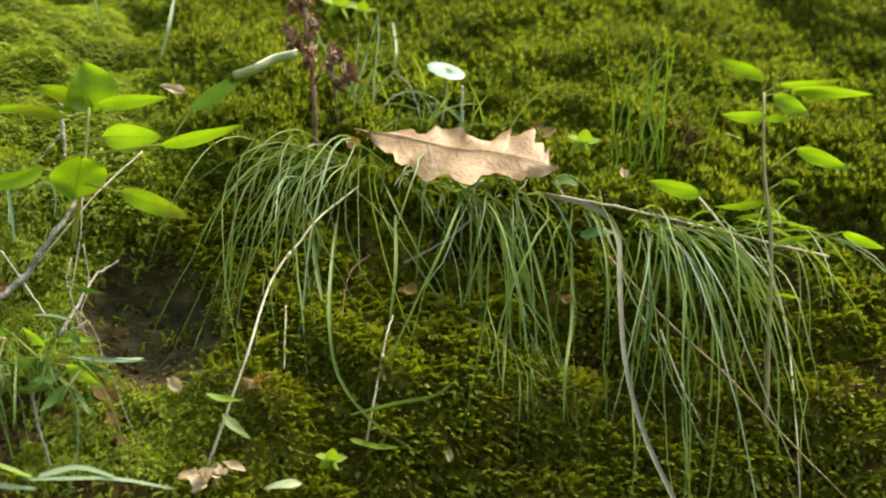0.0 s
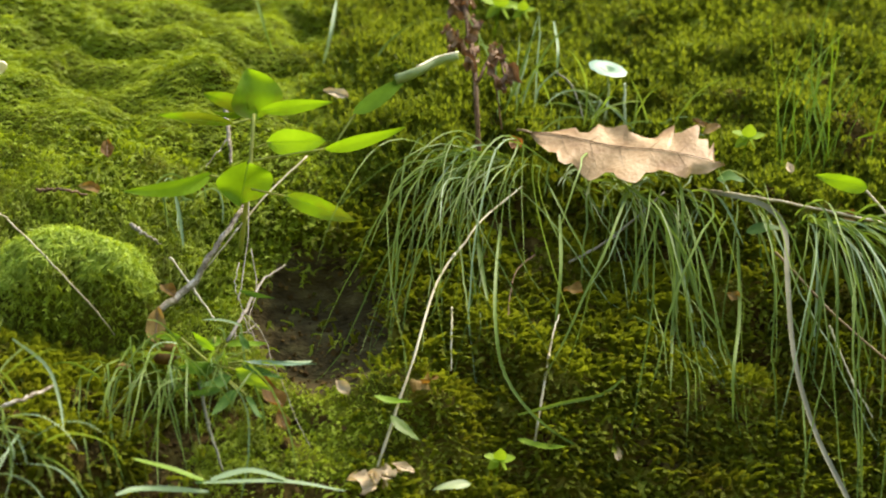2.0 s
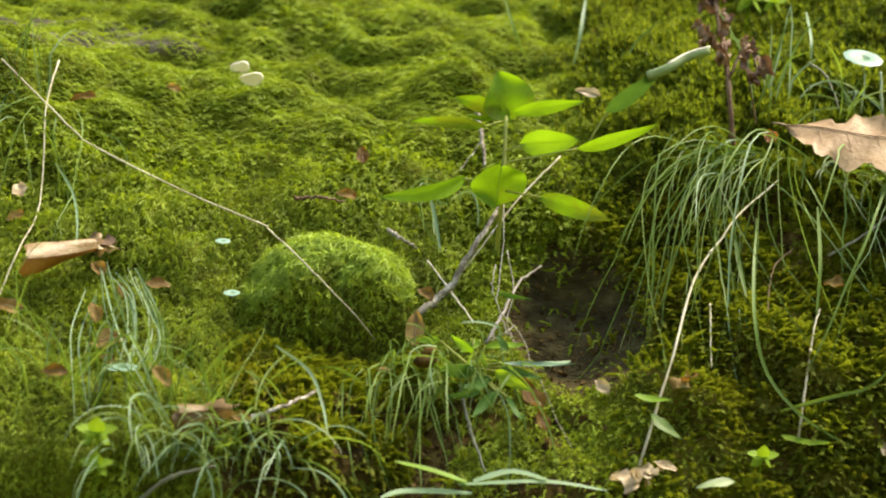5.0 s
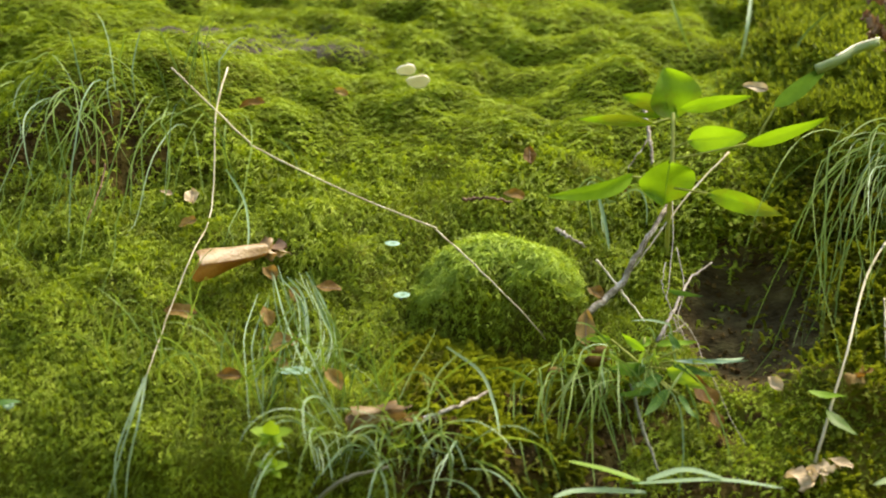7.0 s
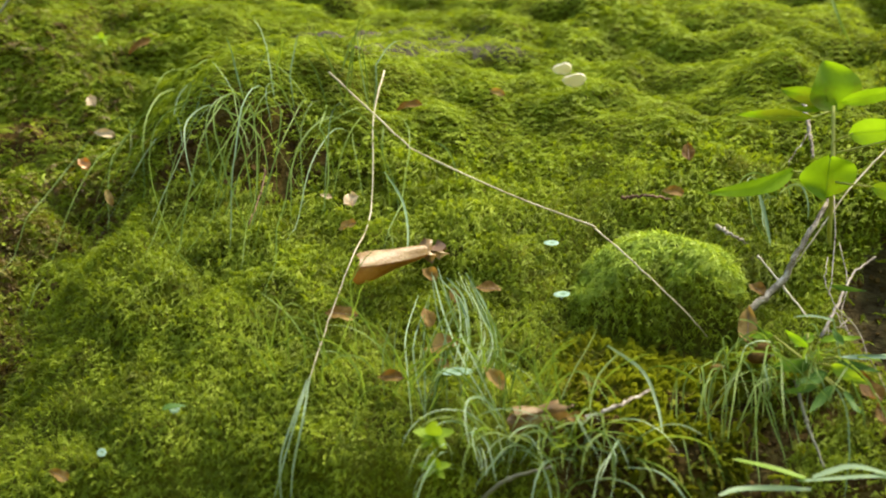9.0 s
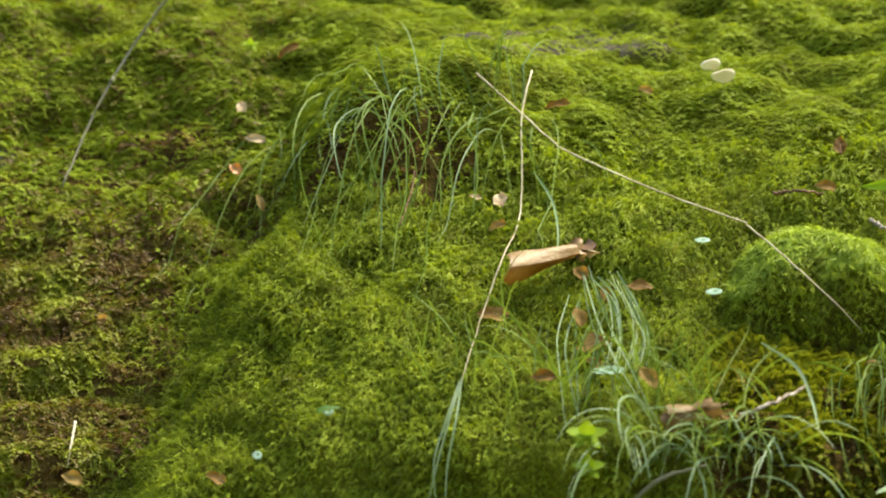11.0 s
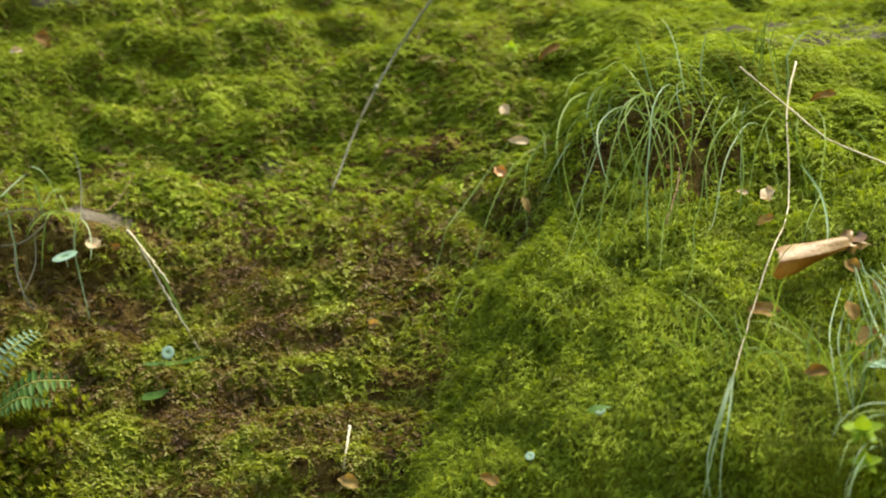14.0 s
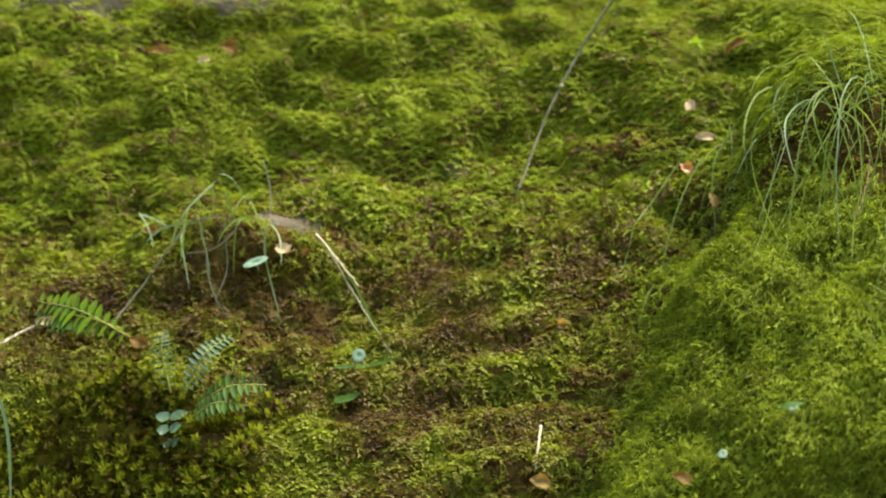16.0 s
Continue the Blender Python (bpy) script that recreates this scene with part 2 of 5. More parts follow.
# stalk green made paler, so the glossy sheen is in the base colour
NAVEL_STALK = surface("navelwort_stalk", [(0.1, (0.34, 0.42, 0.26)), (0.9, (0.46, 0.52, 0.38))], 90, 500, 0.45, 0.35, through_tint=(1, 1, 0.9))
GRASS_FRESH = surface("fresh_grass_blade", [(0.0, (0.10, 0.20, 0.018)), (1.0, (0.20, 0.34, 0.035))], 25, 300, 0.45, 0.45, per_object=0.6, gloss=0.2)
HERB_STEM = surface("herb_stem", [(0.1, (0.25, 0.25, 0.06)), (0.9, (0.38, 0.43, 0.12))], 70, 500, 0.55, 0.3, gloss=0.1)
HERB_RIB = surface("herb_midrib", [(0.1, (0.20, 0.34, 0.05)), (0.9, (0.28, 0.44, 0.08))], 70, 500, 0.5, 0.5, gloss=0.05)
CLOVER = surface("clover_leaf", [(0.1, (0.16, 0.26, 0.02)), (0.9, (0.25, 0.38, 0.04))], 60, 500, 0.55, 0.5, through_tint=(1.2, 1.15, 0.4), gloss=0.08)
NAVEL = surface("navelwort_leaf", [(0.1, (0.17, 0.30, 0.20)), (0.9, (0.27, 0.39, 0.29))], 90, 500, 0.45, 0.3, through_tint=(1, 1.1, 0.9), gloss=0.35)
NAVEL_DARK = surface("navelwort_hollow", [(0.1, (0.10, 0.20, 0.10)), (0.9, (0.17, 0.29, 0.16))], 90, 500, 0.4, 0.3, through_tint=(1, 1.1, 0.9))
DEAD = surface("dead_stalk", [(0.1, (0.070, 0.036, 0.018)), (0.5, (0.155, 0.088, 0.045)), (0.9, (0.30, 0.20, 0.115))], 160, 800, 0.7, 0.2, through_tint=(1.1, 0.9, 0.6), bump=0.5)
BARK = surface("twig_bark", [(0.2, (0.08, 0.062, 0.04)), (0.5, (0.25, 0.21, 0.15)), (0.85, (0.56, 0.52, 0.43))], 210, 900, 0.8, bump=0.6)
TWIG = surface("pale_twig", [(0.1, (0.15, 0.125, 0.09)), (0.9, (0.33, 0.295, 0.235))], 160, 900, 0.7, bump=0.4)
FURL = surface("furled_leaf", [(0.1, (0.20, 0.28, 0.10)), (0.9, (0.34, 0.40, 0.20))], 60, 500, 0.5, 0.4, through_tint=(1.1, 1.1, 0.6))
FERN = surface("fern_leaflet", [(0.1, (0.035, 0.085, 0.016)), (0.9, (0.085, 0.175, 0.034))], 60, 500, 0.5, 0.4, per_object=0.5, gloss=0.10)
FERN_PALE = surface("pale_fern_leaflet", [(0.1, (0.055, 0.115, 0.055)), (0.9, (0.135, 0.235, 0.125))], 60, 500, 0.35, 0.3, per_object=0.5, gloss=0.6)
ROCK = surface("grey_rock", [(0.25, (0.070, 0.070, 0.018)), (0.45, (0.070, 0.062, 0.040)), (0.9, (0.125, 0.112, 0.080))], 60, 300, 0.9, bump=1.0, gloss=0.03)

# ---- building helpers ----
def mesh_of(name, verts, faces, material, smooth=True):
    me = bpy.data.meshes.new(name)
    me.from_pydata([tuple(map(float, v)) for v in verts], [], faces)
    me.materials.append(material)
    if smooth:
        me.polygons.foreach_set("use_smooth", [True] * len(me.polygons))
    me.update()
    return me


def part(name, shape, material, parent=None, label="", smooth=True):
    """One mesh object from (verts, faces), under its thing."""
    ob = new(name, mesh_of(name, shape[0], shape[1], material, smooth))
    if parent is not None:
        ob.parent = parent
        ob.matrix_parent_inverse = parent.matrix_basis.inverted()
    if label:
        tagged(ob, label)
    return ob


def thing(name, place, label, category, group="", kind=""):
    ob = new(name)
    ob.empty_display_size = 0.01
    ob.matrix_basis = Matrix.Translation([float(c) for c in place])
    return tagged(ob, label, category, group, kind)


def unit(v):
    v = np.asarray(v, float)
    return v / (np.linalg.norm(v, axis=-1, keepdims=True) + 1e-12)


def smooth_line(points, n):
    """n places on a smooth line through the points."""
    p = np.asarray(points, float)
    if len(p) == 2:
        s = np.linspace(0, 1, n)[:, None]
        return p[0] * (1 - s) + p[1] * s
    q = np.vstack([2 * p[0] - p[1], p, 2 * p[-1] - p[-2]])
    out = []
    for s in np.linspace(0, len(p) - 1 - 1e-6, n):
        i, f = int(s), s - int(s)
        a, b, c, d = q[i], q[i + 1], q[i + 2], q[i + 3]
        out.append(0.5 * (2 * b + (c - a) * f + (2 * a - 5 * b + 4 * c - d) * f * f + (3 * b - a - 3 * c + d) * f ** 3))
    return np.array(out)


def tube(line, radius, sides=6, taper=0.4, knots=0.0, rng=None):
    """A round stem along a line; taper: the end's share of the first radius."""
    line = np.asarray(line, float)
    n = len(line)
    tan = unit(np.gradient(line, axis=0))
    side = unit(np.cross(tan, (0.31, 0.2, 0.93)))
    other = np.cross(tan, side)
    r = radius * np.linspace(1, taper, n)
    if knots:
        r = r * (1 + knots * (rng.random(n) - 0.4))
    verts = []
    for k in range(n):
        for a in range(sides):
            w = 2 * math.pi * a / sides
            verts.append(line[k] + r[k] * (math.cos(w) * side[k] + math.sin(w) * other[k]))
    faces = [(k * sides + a, k * sides + (a + 1) % sides, (k + 1) * sides + (a + 1) % sides, (k + 1) * sides + a) for k in range(n - 1) for a in range(sides)]
    faces += [tuple(range(sides))[::-1], tuple((n - 1) * sides + a for a in range(sides))]
    return verts, faces


def ribbon(line, width, facing, fold=0.35, blunt=0.0):
    """A folded leaf blade along a line, its flat towards facing."""
    line = np.asarray(line, float)
    n = len(line)
    tan = unit(np.gradient(line, axis=0))
    side = unit(np.cross(tan, facing))
    up = np.cross(side, tan)
    s = np.linspace(0, 1, n)
    w = 0.5 * width * np.minimum(1, 0.55 + s * 2) * np.maximum(blunt, np.sqrt(np.clip(1 - s ** 3, 0, 1)))
    verts, faces = [], []
    for k in range(n):
        verts += [line[k] - side[k] * w[k], line[k] - up[k] * w[k] * fold, line[k] + side[k] * w[k]]
    for k in range(n - 1):
        a, b = 3 * k, 3 * k + 3
        faces += [(a, a + 1, b + 1, b), (a + 1, a + 2, b + 2, b + 1)]
    return verts, faces


def bare(u, v):
    """How bare the earth is, from 0 to 1."""
    b = (0.90 + 0.1 * rise(soft_noise(u * 40, v * 110, 52), -0.2, 0.1)) * (1 - rise(hollow(u, v), 0.80, 1.12))
    b = b + 1.35 * hump(u, v, -0.160, 0.062, 0.056, 0.034) * (0.50 + 0.8 * soft_noise(u * 70, v * 80, 27)) + 0.85 * hump(u, v, -0.510, 0.035, 0.050, 0.024)
    b = b + 0.9 * hump(u, v, 0.3178, 0.0249, 0.015, 0.020) + 0.8 * hump(u, v, -0.29, 0.13, 0.03, 0.02)
    worn = rise(-u - 0.30 * np.clip(-v, -0.15, 0.2), 0.20, 0.30) * (1 - rise(v, 0.10, 0.2)) * (1 - 0.8 * rise(-u, 0.52, 0.55) * rise(-v, 0.03, 0.06))
    # worn gaps, with extra bare earth low down standing in for shade
    b = b + (0.70 + 0.22 * rise(-v, 0.0, 0.06)) * worn * rise(soft_noise(u * 30, v * 75, 21) + 0.5 * soft_noise(u * 80, v * 150, 24), 0.05, 0.75)
    b = b + 1.0 * hump(u, v, 0.12, -0.15, 0.12, 0.05) * rise(soft_noise(u * 48, v * 60, 26), -0.45, 0.25)
    # soil gaps low at the far end, also used to darken that shaded corner
    b = b + 0.2 * rise(-u, 0.49, 0.54) * rise(-v, 0.03, 0.07) * rise(soft_noise(u * 50, v * 42, 23), -0.15, 0.35)
    shelf = rise(u, 0.27, 0.36) * (0.55 + 0.45 * rise(u, 0.46, 0.54)) * (1 - 0.5 * rise(v, 0.10, 0.16))
    return b + 0.66 * rise(rocky(u, v), 0.15, 0.5) + 0.85 * shelf * rise(soft_noise(u * 42, v * 60, 22) + 0.4 * soft_noise(u * 95, v * 120, 25), 0.10, 0.70)


def species(u, v):
    """Shares of star moss (the shelf), feather moss (the middle) and mat moss (the worn slope)."""
    wob = 0.03 * soft_noise(u * 14, v * 14, 31)
    star = rise(u + wob - 0.25 * np.maximum(v - 0.1, 0), 0.20, 0.26)
    star = star * (1 - 0.5 * rise(v, 0.085, 0.13))
    star = np.maximum(star, rise(-v + wob, 0.060, 0.075) * rise(u, 0.015, 0.035) * (1 - rise(u, 0.12, 0.15)))
    star = np.maximum(star, rise(-u + wob, 0.45, 0.51) * rise(-v + wob, 0.035, 0.07))
    mat = (1 - star) * rise(-u - 0.30 * np.clip(-v, -0.15, 0.2) + wob, 0.235, 0.285) * (1 - 0.85 * rise(v, 0.03, 0.12))
    return star, mat


# ---- ground: flat wood floor, the bank, and the hill above it, in one sheet ----
def stretch_out(fine, first, last, n):
    far = np.geomspace(first, last, n)
    return np.concatenate([-far[::-1], fine, far])


us = stretch_out(np.arange(-0.80, 0.8201, 0.005), 0.84, 3000, 34)
rows = [("low", d) for d in np.geomspace(0.02, 3000, 26)[::-1]] + [("v", v) for v in np.arange(-0.95, -0.26, 0.06)] + [("v", v) for v in np.arange(-0.25, 0.46, 0.005)] + [("v", v) for v in np.arange(0.5, 1.6, 0.1)] + [("high", d) for d in np.geomspace(0.1, 3000, 24)]
foot, brow = on_bank(us, 0 * us - 0.99, 0 * us - 0.05), on_bank(us, 0 * us + 1.6, relief(us, 0 * us + 1.6))
grid = []
for how, value in rows:
    if how == "v":
        grid.append(on_bank(us, 0 * us + value, mossy(us, 0 * us + value) - 0.0005))
    elif how == "low":
        line = foot + np.array([0, -value, 0])
        line[:, 2] += 0.03 * soft_noise(us * 2, 0 * us + value * 2, 9) * (value < 30) - 0.002
        grid.append(line)
    else:
        line = brow + np.array([0, value, 0])
        line[:, 2] += 0.55 * (1 - math.exp(-value)) + 0.05 * soft_noise(us, 0 * us + value, 8) * (value < 30)
        grid.append(line)
grid = np.array(grid)
nr, nc = grid.shape[:2]
quads = [(r * nc + c, r * nc + c + 1, (r + 1) * nc + c + 1, (r + 1) * nc + c) for r in range(nr - 1) for c in range(nc - 1)]
ground = new("ground", mesh_of("ground", grid.reshape(-1, 3), quads, SOIL))
place_u, place_v, _ = to_bank(grid.reshape(-1, 3))
earthy = bare(place_u, place_v) > 0.42
ground.data.materials.append(TURF)
ground.data.materials.append(DARK_TURF)
ground.data.materials.append(ROCK)
ground.data.materials.append(EARTH)
dark_moss = species(place_u, place_v)[0] > 0.5
cover = np.where(earthy, np.where(hollow(place_u, place_v) < 1.2, 0, 4), np.where(dark_moss, 2, 1))
cover = np.where(rocky(place_u, place_v) > 0.25, 3, cover)
cover = np.where((np.abs(place_u) > 0.86) | (np.abs(place_v) > 0.5), 1, cover)
ground.data.polygons.foreach_set("material_index", np.array([cover[q[0]] for q in quads], dtype=np.int32))
tagged(ground, "dark earth of a steep mossy woodland bank", "ground", kind="structure")


# ---- moss: many small leafy shoots ----
def leaflet(base, way, side, length, width):
    """Three corners of one pointed leaflet."""
    return [base - side * width * 0.5, base + side * width * 0.5, base + way * length]


def core(points, width):
    """A thin stem through the points, one sliver a stretch."""
    verts = []
    for k in range(len(points) - 1):
        p, q = points[k], points[k + 1]
        side = unit(np.cross(q - p, (0.3, 1, 0) if k % 2 else (1, -0.3, 0.1))) * width * 0.5
        verts += [p - side, p + side, q]
    return verts


def star_shoot(rng):
    """A thick frond that reaches out and droops, with overlapping leaflets in two rows."""
    bend, sway, n = 0.3 + 0.6 * rng.random(), rng.normal(0, 0.35), 6
    at = lambda s: np.array([bend * s * s, sway * s * s, 1.4 * s])
    verts = core([at(s) for s in np.linspace(0, 1, 4)], 0.30)
    for k in range(n):
        s = (k + 1) / n
        axis = unit([2 * bend * s, 2 * sway * s, 1.4])
        for sign in (1, -1):
            way = unit(axis * (0.75 + 0.5 * s) + np.array([0.1 * rng.normal() + 0.15, sign * 0.6, 0]) + rng.normal(0, 0.12, 3))
            verts += leaflet(at(s) - axis * 0.15, way, unit(np.cross(way, (1, 0.2 * sign, 0.1))), 0.62 - 0.20 * s, 0.34)
    return np.array(verts)


def bud_shoot(rng):
    """A short upright shoot whose leaflets close round its tip."""
    lean = rng.normal(0, 0.18, 2)
    verts = []
    for k in range(3):
        root = np.array([lean[0] * k * 0.3, lean[1] * k * 0.3, 0.45 * k])
        for j in range(4):
            w = 1.57 * j + 0.8 * k + rng.normal(0, 0.2)
            a = np.array([math.cos(w), math.sin(w), 0])
            way = unit(a * (0.75 - 0.2 * k) + np.array([0.12, 0, 0.75]) + rng.normal(0, 0.08, 3))
            verts += leaflet(root + a * 0.05, way, unit(np.cross(way, a + np.array([0.1, 0, 0.5]))), 0.62, 0.36)
    return np.array(verts)


def feather_shoot(rng):
    """A curved, drooping shoot with leaflets on both sides."""
    bend, n = 0.4 + 0.9 * rng.random(), 5
    at = lambda s: np.array([bend * s * s * 1.3, 0.16 * math.sin(5 * s + 6 * bend), 1.6 * s - 0.55 * s * s * bend])
    verts = core([at(s) for s in np.linspace(0, 1, 4)], 0.24)
    for k in range(n):
        s = (k + 1) / n
        axis = unit([bend * 2.6 * s, 0, 1.6 - 1.1 * s * bend])
        for sign in (1, -1):
            way = unit(axis * 1.1 + np.array([0, sign * 0.65, 0]) + (rng.random(3) - 0.5) * 0.3)
            verts += leaflet(at(s) - axis * 0.08, way, unit(np.cross(way, (0.3, sign * 0.3, 1))), 0.62 - 0.14 * s, 0.25)
    return np.array(verts)


def hair_shoot(rng):
    """A fine tip of narrow leaflets that curl over to one side."""
    verts = []
    for k in range(7):
        w = rng.random() * 6.28
        a = np.array([math.cos(w), math.sin(w), 0])
        way = unit(a * 0.5 + np.array([0.2, 0, 0.9]) + rng.normal(0, 0.2, 3))
        curl = unit(way * 0.4 + np.array([0.9, 0.6 * math.sin(w), -0.35]))
        side = unit(np.cross(way, a + 0.1)) * 0.075
        p = np.array([0.1 * k / 7, 0, 0.1 + 0.12 * k])
        q = p + way * 0.5
        r = q + curl * 0.95
        verts += [p - side, p + side, q + side, p - side, q + side, q - side, q - side, q + side, r]
    return np.array(verts)


def mat_shoot(rng):
    """A creeping shoot that lies almost flat, with small leaflets in two rows."""
    curve = rng.normal(0, 0.7)
    at = lambda s: np.array([2.3 * s - 1.0, curve * s * s, 0.7 * math.sin(3.0 * s)])
    verts = core([at(s) for s in np.linspace(0, 1, 4)], 0.26)
    for k in range(5):
        s = (k + 0.5) / 5
        axis = unit([2.3, 2 * curve * s, 2.1 * math.cos(3.0 * s)])
        for sign in (1, -1):
            way = unit(axis * 0.95 + np.array([0, sign * 0.6, 0.25]) + rng.normal(0, 0.2, 3))
            verts += leaflet(at(s) - axis * 0.1, way, unit(np.cross(way, (0.1, 0.2, 1))), 0.60, 0.30)
    return np.array(verts)


def moss(name, shoot, u, v, size, material, label, seed, upright=0.5, tumble=0.35, lean=0.0, across=0.0):
    """Sets shoots on the bank at all the places u, v and joins them."""
    rng = np.random.default_rng(seed)
    kinds = [shoot(rng) for _ in range(12)]
    k = len(kinds[0])
    n = len(u)
    pick = rng.integers(0, 12, n)
    up = unit(bank_normal(u, v) * (1 - upright) + np.array([0, -0.1, 1.0]) * upright + rng.normal(0, tumble, (n, 3)))
    turn = rng.random(n) * 2 * math.pi
    ref = unit(np.cross(up, np.stack([np.cos(turn), np.sin(turn), 0.3 + 0 * turn], -1)))
    # the way the shoots bend: up the bank (lean above 0) or down it
    ref = ref * (1 - abs(lean)) + np.array([0, CY, SZ]) * lean
    # or along it
    way = np.where(rng.random(n) < 0.5, 1.0, -1.0)[:, None] * np.array([1.0, 0, 0])
    ref = ref * (1 - across) + way * across
    ref = unit(ref - up * np.sum(ref * up, -1, keepdims=True))
    oth = np.cross(up, ref)
    root = on_bank(u, v, mossy(u, v))
    local = np.array(kinds)[pick] * size[:, None, None]
    verts = root[:, None] + local[..., 0:1] * ref[:, None] + local[..., 1:2] * oth[:, None] + local[..., 2:3] * up[:, None]
    verts = verts.reshape(-1, 3).astype(np.float32)
    nt = n * k // 3
    me = bpy.data.meshes.new(name)
    me.vertices.add(len(verts)), me.loops.add(nt * 3), me.polygons.add(nt)
    me.vertices.foreach_set("co", verts.ravel())
    me.loops.foreach_set("vertex_index", np.arange(nt * 3, dtype=np.int32))
    me.polygons.foreach_set("loop_start", np.arange(0, nt * 3, 3, dtype=np.int32))
    me.materials.append(material)
    me.update(calc_edges=True)
    tone = me.attributes.new("tone", "FLOAT", "POINT")
    tone.data.foreach_set("value", np.repeat(rng.random(n), k).astype(np.float32))
    return tagged(new(name, me), label, "moss", kind="stuff")


def scatter(n, seed):
    """Places over the stretch of bank beside the path."""
    rng = np.random.default_rng(seed)
    side = int(math.sqrt(n * 1.46 / 0.49))
    rowsn = int(n / side)
    a, b = np.meshgrid(np.arange(side), np.arange(rowsn))
    u = -0.73 + 1.46 * (a.ravel() + rng.random(a.size)) / side
    v = -0.20 + 0.49 * (b.ravel() + rng.random(a.size)) / rowsn
    return u, v, rng


def jitter(values, seed, times=4):
    return np.repeat(values, times) + np.random.default_rng(seed).normal(0, 0.0014, times * len(values))


u, v, rng = scatter(185000, 11)
star, mat = species(u, v)
# the last term thins the shaded low far corner to darken it
keep = rng.random(u.size) > bare(u, v) + 0.15 * rise(v, 0.17, 0.24) + 0.1 * rise(-u, 0.48, 0.54) * rise(-v, 0.03, 0.07)
u, v, star, mat = u[keep], v[keep], star[keep], mat[keep]
draw = rng.random(u.size)
is_cushion = (cushion(u, v) < 1.0 + 0.10 * soft_noise(u * 110, v * 110, 72)) & (v + 0.010 * soft_noise(u * 90, v * 90, 71) > -0.043 + 0.010 * hump(u, v, 0.085, -0.05, 0.02, 0.03))
is_star = (draw < star) & ~is_cushion
is_mat = (draw > 1 - mat) & ~is_cushion & ~is_star
is_feather = ~is_star & ~is_mat & ~is_cushion
size = 0.0030 * (0.6 + 0.8 * rng.random(u.size)) * (1 + 0.25 * soft_noise(u * 30, v * 30, 5)) * (1 - 0.08 * rise(v, 0.10, 0.20))
size = size * np.where(is_feather, 1 - 0.15 * rise(-v, 0.0, 0.10), 1)
# upright buds on the shelf and low at the far end, drooping fronds on the shelf's face
upright = is_star & (rng.random(u.size) < np.where(u < -0.3, 1.0, rise(v + 0.25 * np.maximum(u - 0.45, 0), 0.015, 0.06)))
is_star = is_star & ~upright
# fine hair-like moss on the spur
is_hair = is_feather & (rng.random(u.size) < 0.65 * rise(-v, -0.09, -0.02) * rise(-u, -0.20, -0.14))
is_feather = is_feather & ~is_hair
fewer = rng.random(u.size) < 0.95
# brown moss low at the far end; its share also stands in for shade
is_dead = upright & (u < 0) & (rng.random(u.size) < 0.38)
upright = upright & ~is_dead & (rng.random(u.size) < 0.7)
moss("star_moss", star_shoot, u[is_star & fewer], v[is_star & fewer], size[is_star & fewer] * 1.6, STAR, "dark olive green star moss on the bank below the shelf", 1, 0.12, 0.34, lean=-0.7)
shelf_buds, low_buds = upright & (u > 0), upright & (u <= 0)
moss("bud_moss", bud_shoot, u[shelf_buds], v[shelf_buds], size[shelf_buds] * 1.95, BUD, "olive green moss with short upright shoots", 21, 0.45, 0.22, lean=0.2)
moss("low_bud_moss", bud_shoot, u[low_buds], v[low_buds], size[low_buds] * 2.05, STAR, "brownish olive moss with stout upright shoots", 24, 0.40, 0.28, lean=0.1)
moss("brown_moss", star_shoot, u[is_dead], v[is_dead], size[is_dead] * 1.6, DEAD_MOSS, "half-dead brown and olive moss low on the bank", 15, 0.12, 0.34, lean=-0.75)
far_up = is_feather & (rng.random(u.size) < rise(v, 0.05, 0.11))
is_feather = is_feather & ~far_up
moss("feather_moss", feather_shoot, u[is_feather], v[is_feather], size[is_feather] * 1.18, FEATHER, "bright yellow-green feathery moss carpeting the bank", 2, 0.20, 0.42, lean=-0.6)
moss("layered_moss", mat_shoot, u[far_up], v[far_up], size[far_up] * 1.02, FEATHER, "green feathery moss in flat layers on the upper slope", 23, 0.45, 0.22, across=0.75)
moss("mat_moss", mat_shoot, u[is_mat], v[is_mat], size[is_mat] * 1.25, MAT, "thin brownish green creeping moss on worn earth", 3, 0.40, 0.26, across=0.55)
moss("hair_moss", hair_shoot, u[is_hair], v[is_hair], size[is_hair] * 1.42, HAIR, "fine curling light green moss threads", 22, 0.10, 0.28, lean=-0.85)
moss("cushion_moss", hair_shoot, jitter(u[is_cushion], 5, 4), jitter(v[is_cushion], 6, 4), np.repeat(size[is_cushion], 4) * 1.45, CUSHION, "round cushion of fine drooping yellow-green moss", 4, 0.10, 0.5, lean=-0.6)


def crumb(rng):
    """A small angular lump of earth."""
    c = np.array([[x, y, z] for x in (-1, 1) for y in (-1, 1) for z in (-1, 1)]) * (0.6 + 0.5 * rng.random((8, 1))) + rng.normal(0, 0.18, (8, 3))
    sides = ((0, 1, 3, 2), (4, 6, 7, 5), (0, 4, 5, 1), (2, 3, 7, 6), (0, 2, 6, 4), (1, 5, 7, 3))
    return np.array([c[f[i]] for f in sides for i in (0, 1, 2, 0, 2, 3)])


cu, cv, crng = scatter(60000, 12)
loose = crng.random(cu.size) < np.clip(bare(cu, cv) - 0.15, 0, 0.9) * (0.35 + 0.65 * rise(hollow(cu, cv), 0.9, 1.2)) * (rocky(cu, cv) < 0.1)
cu, cv = cu[loose], cv[loose]
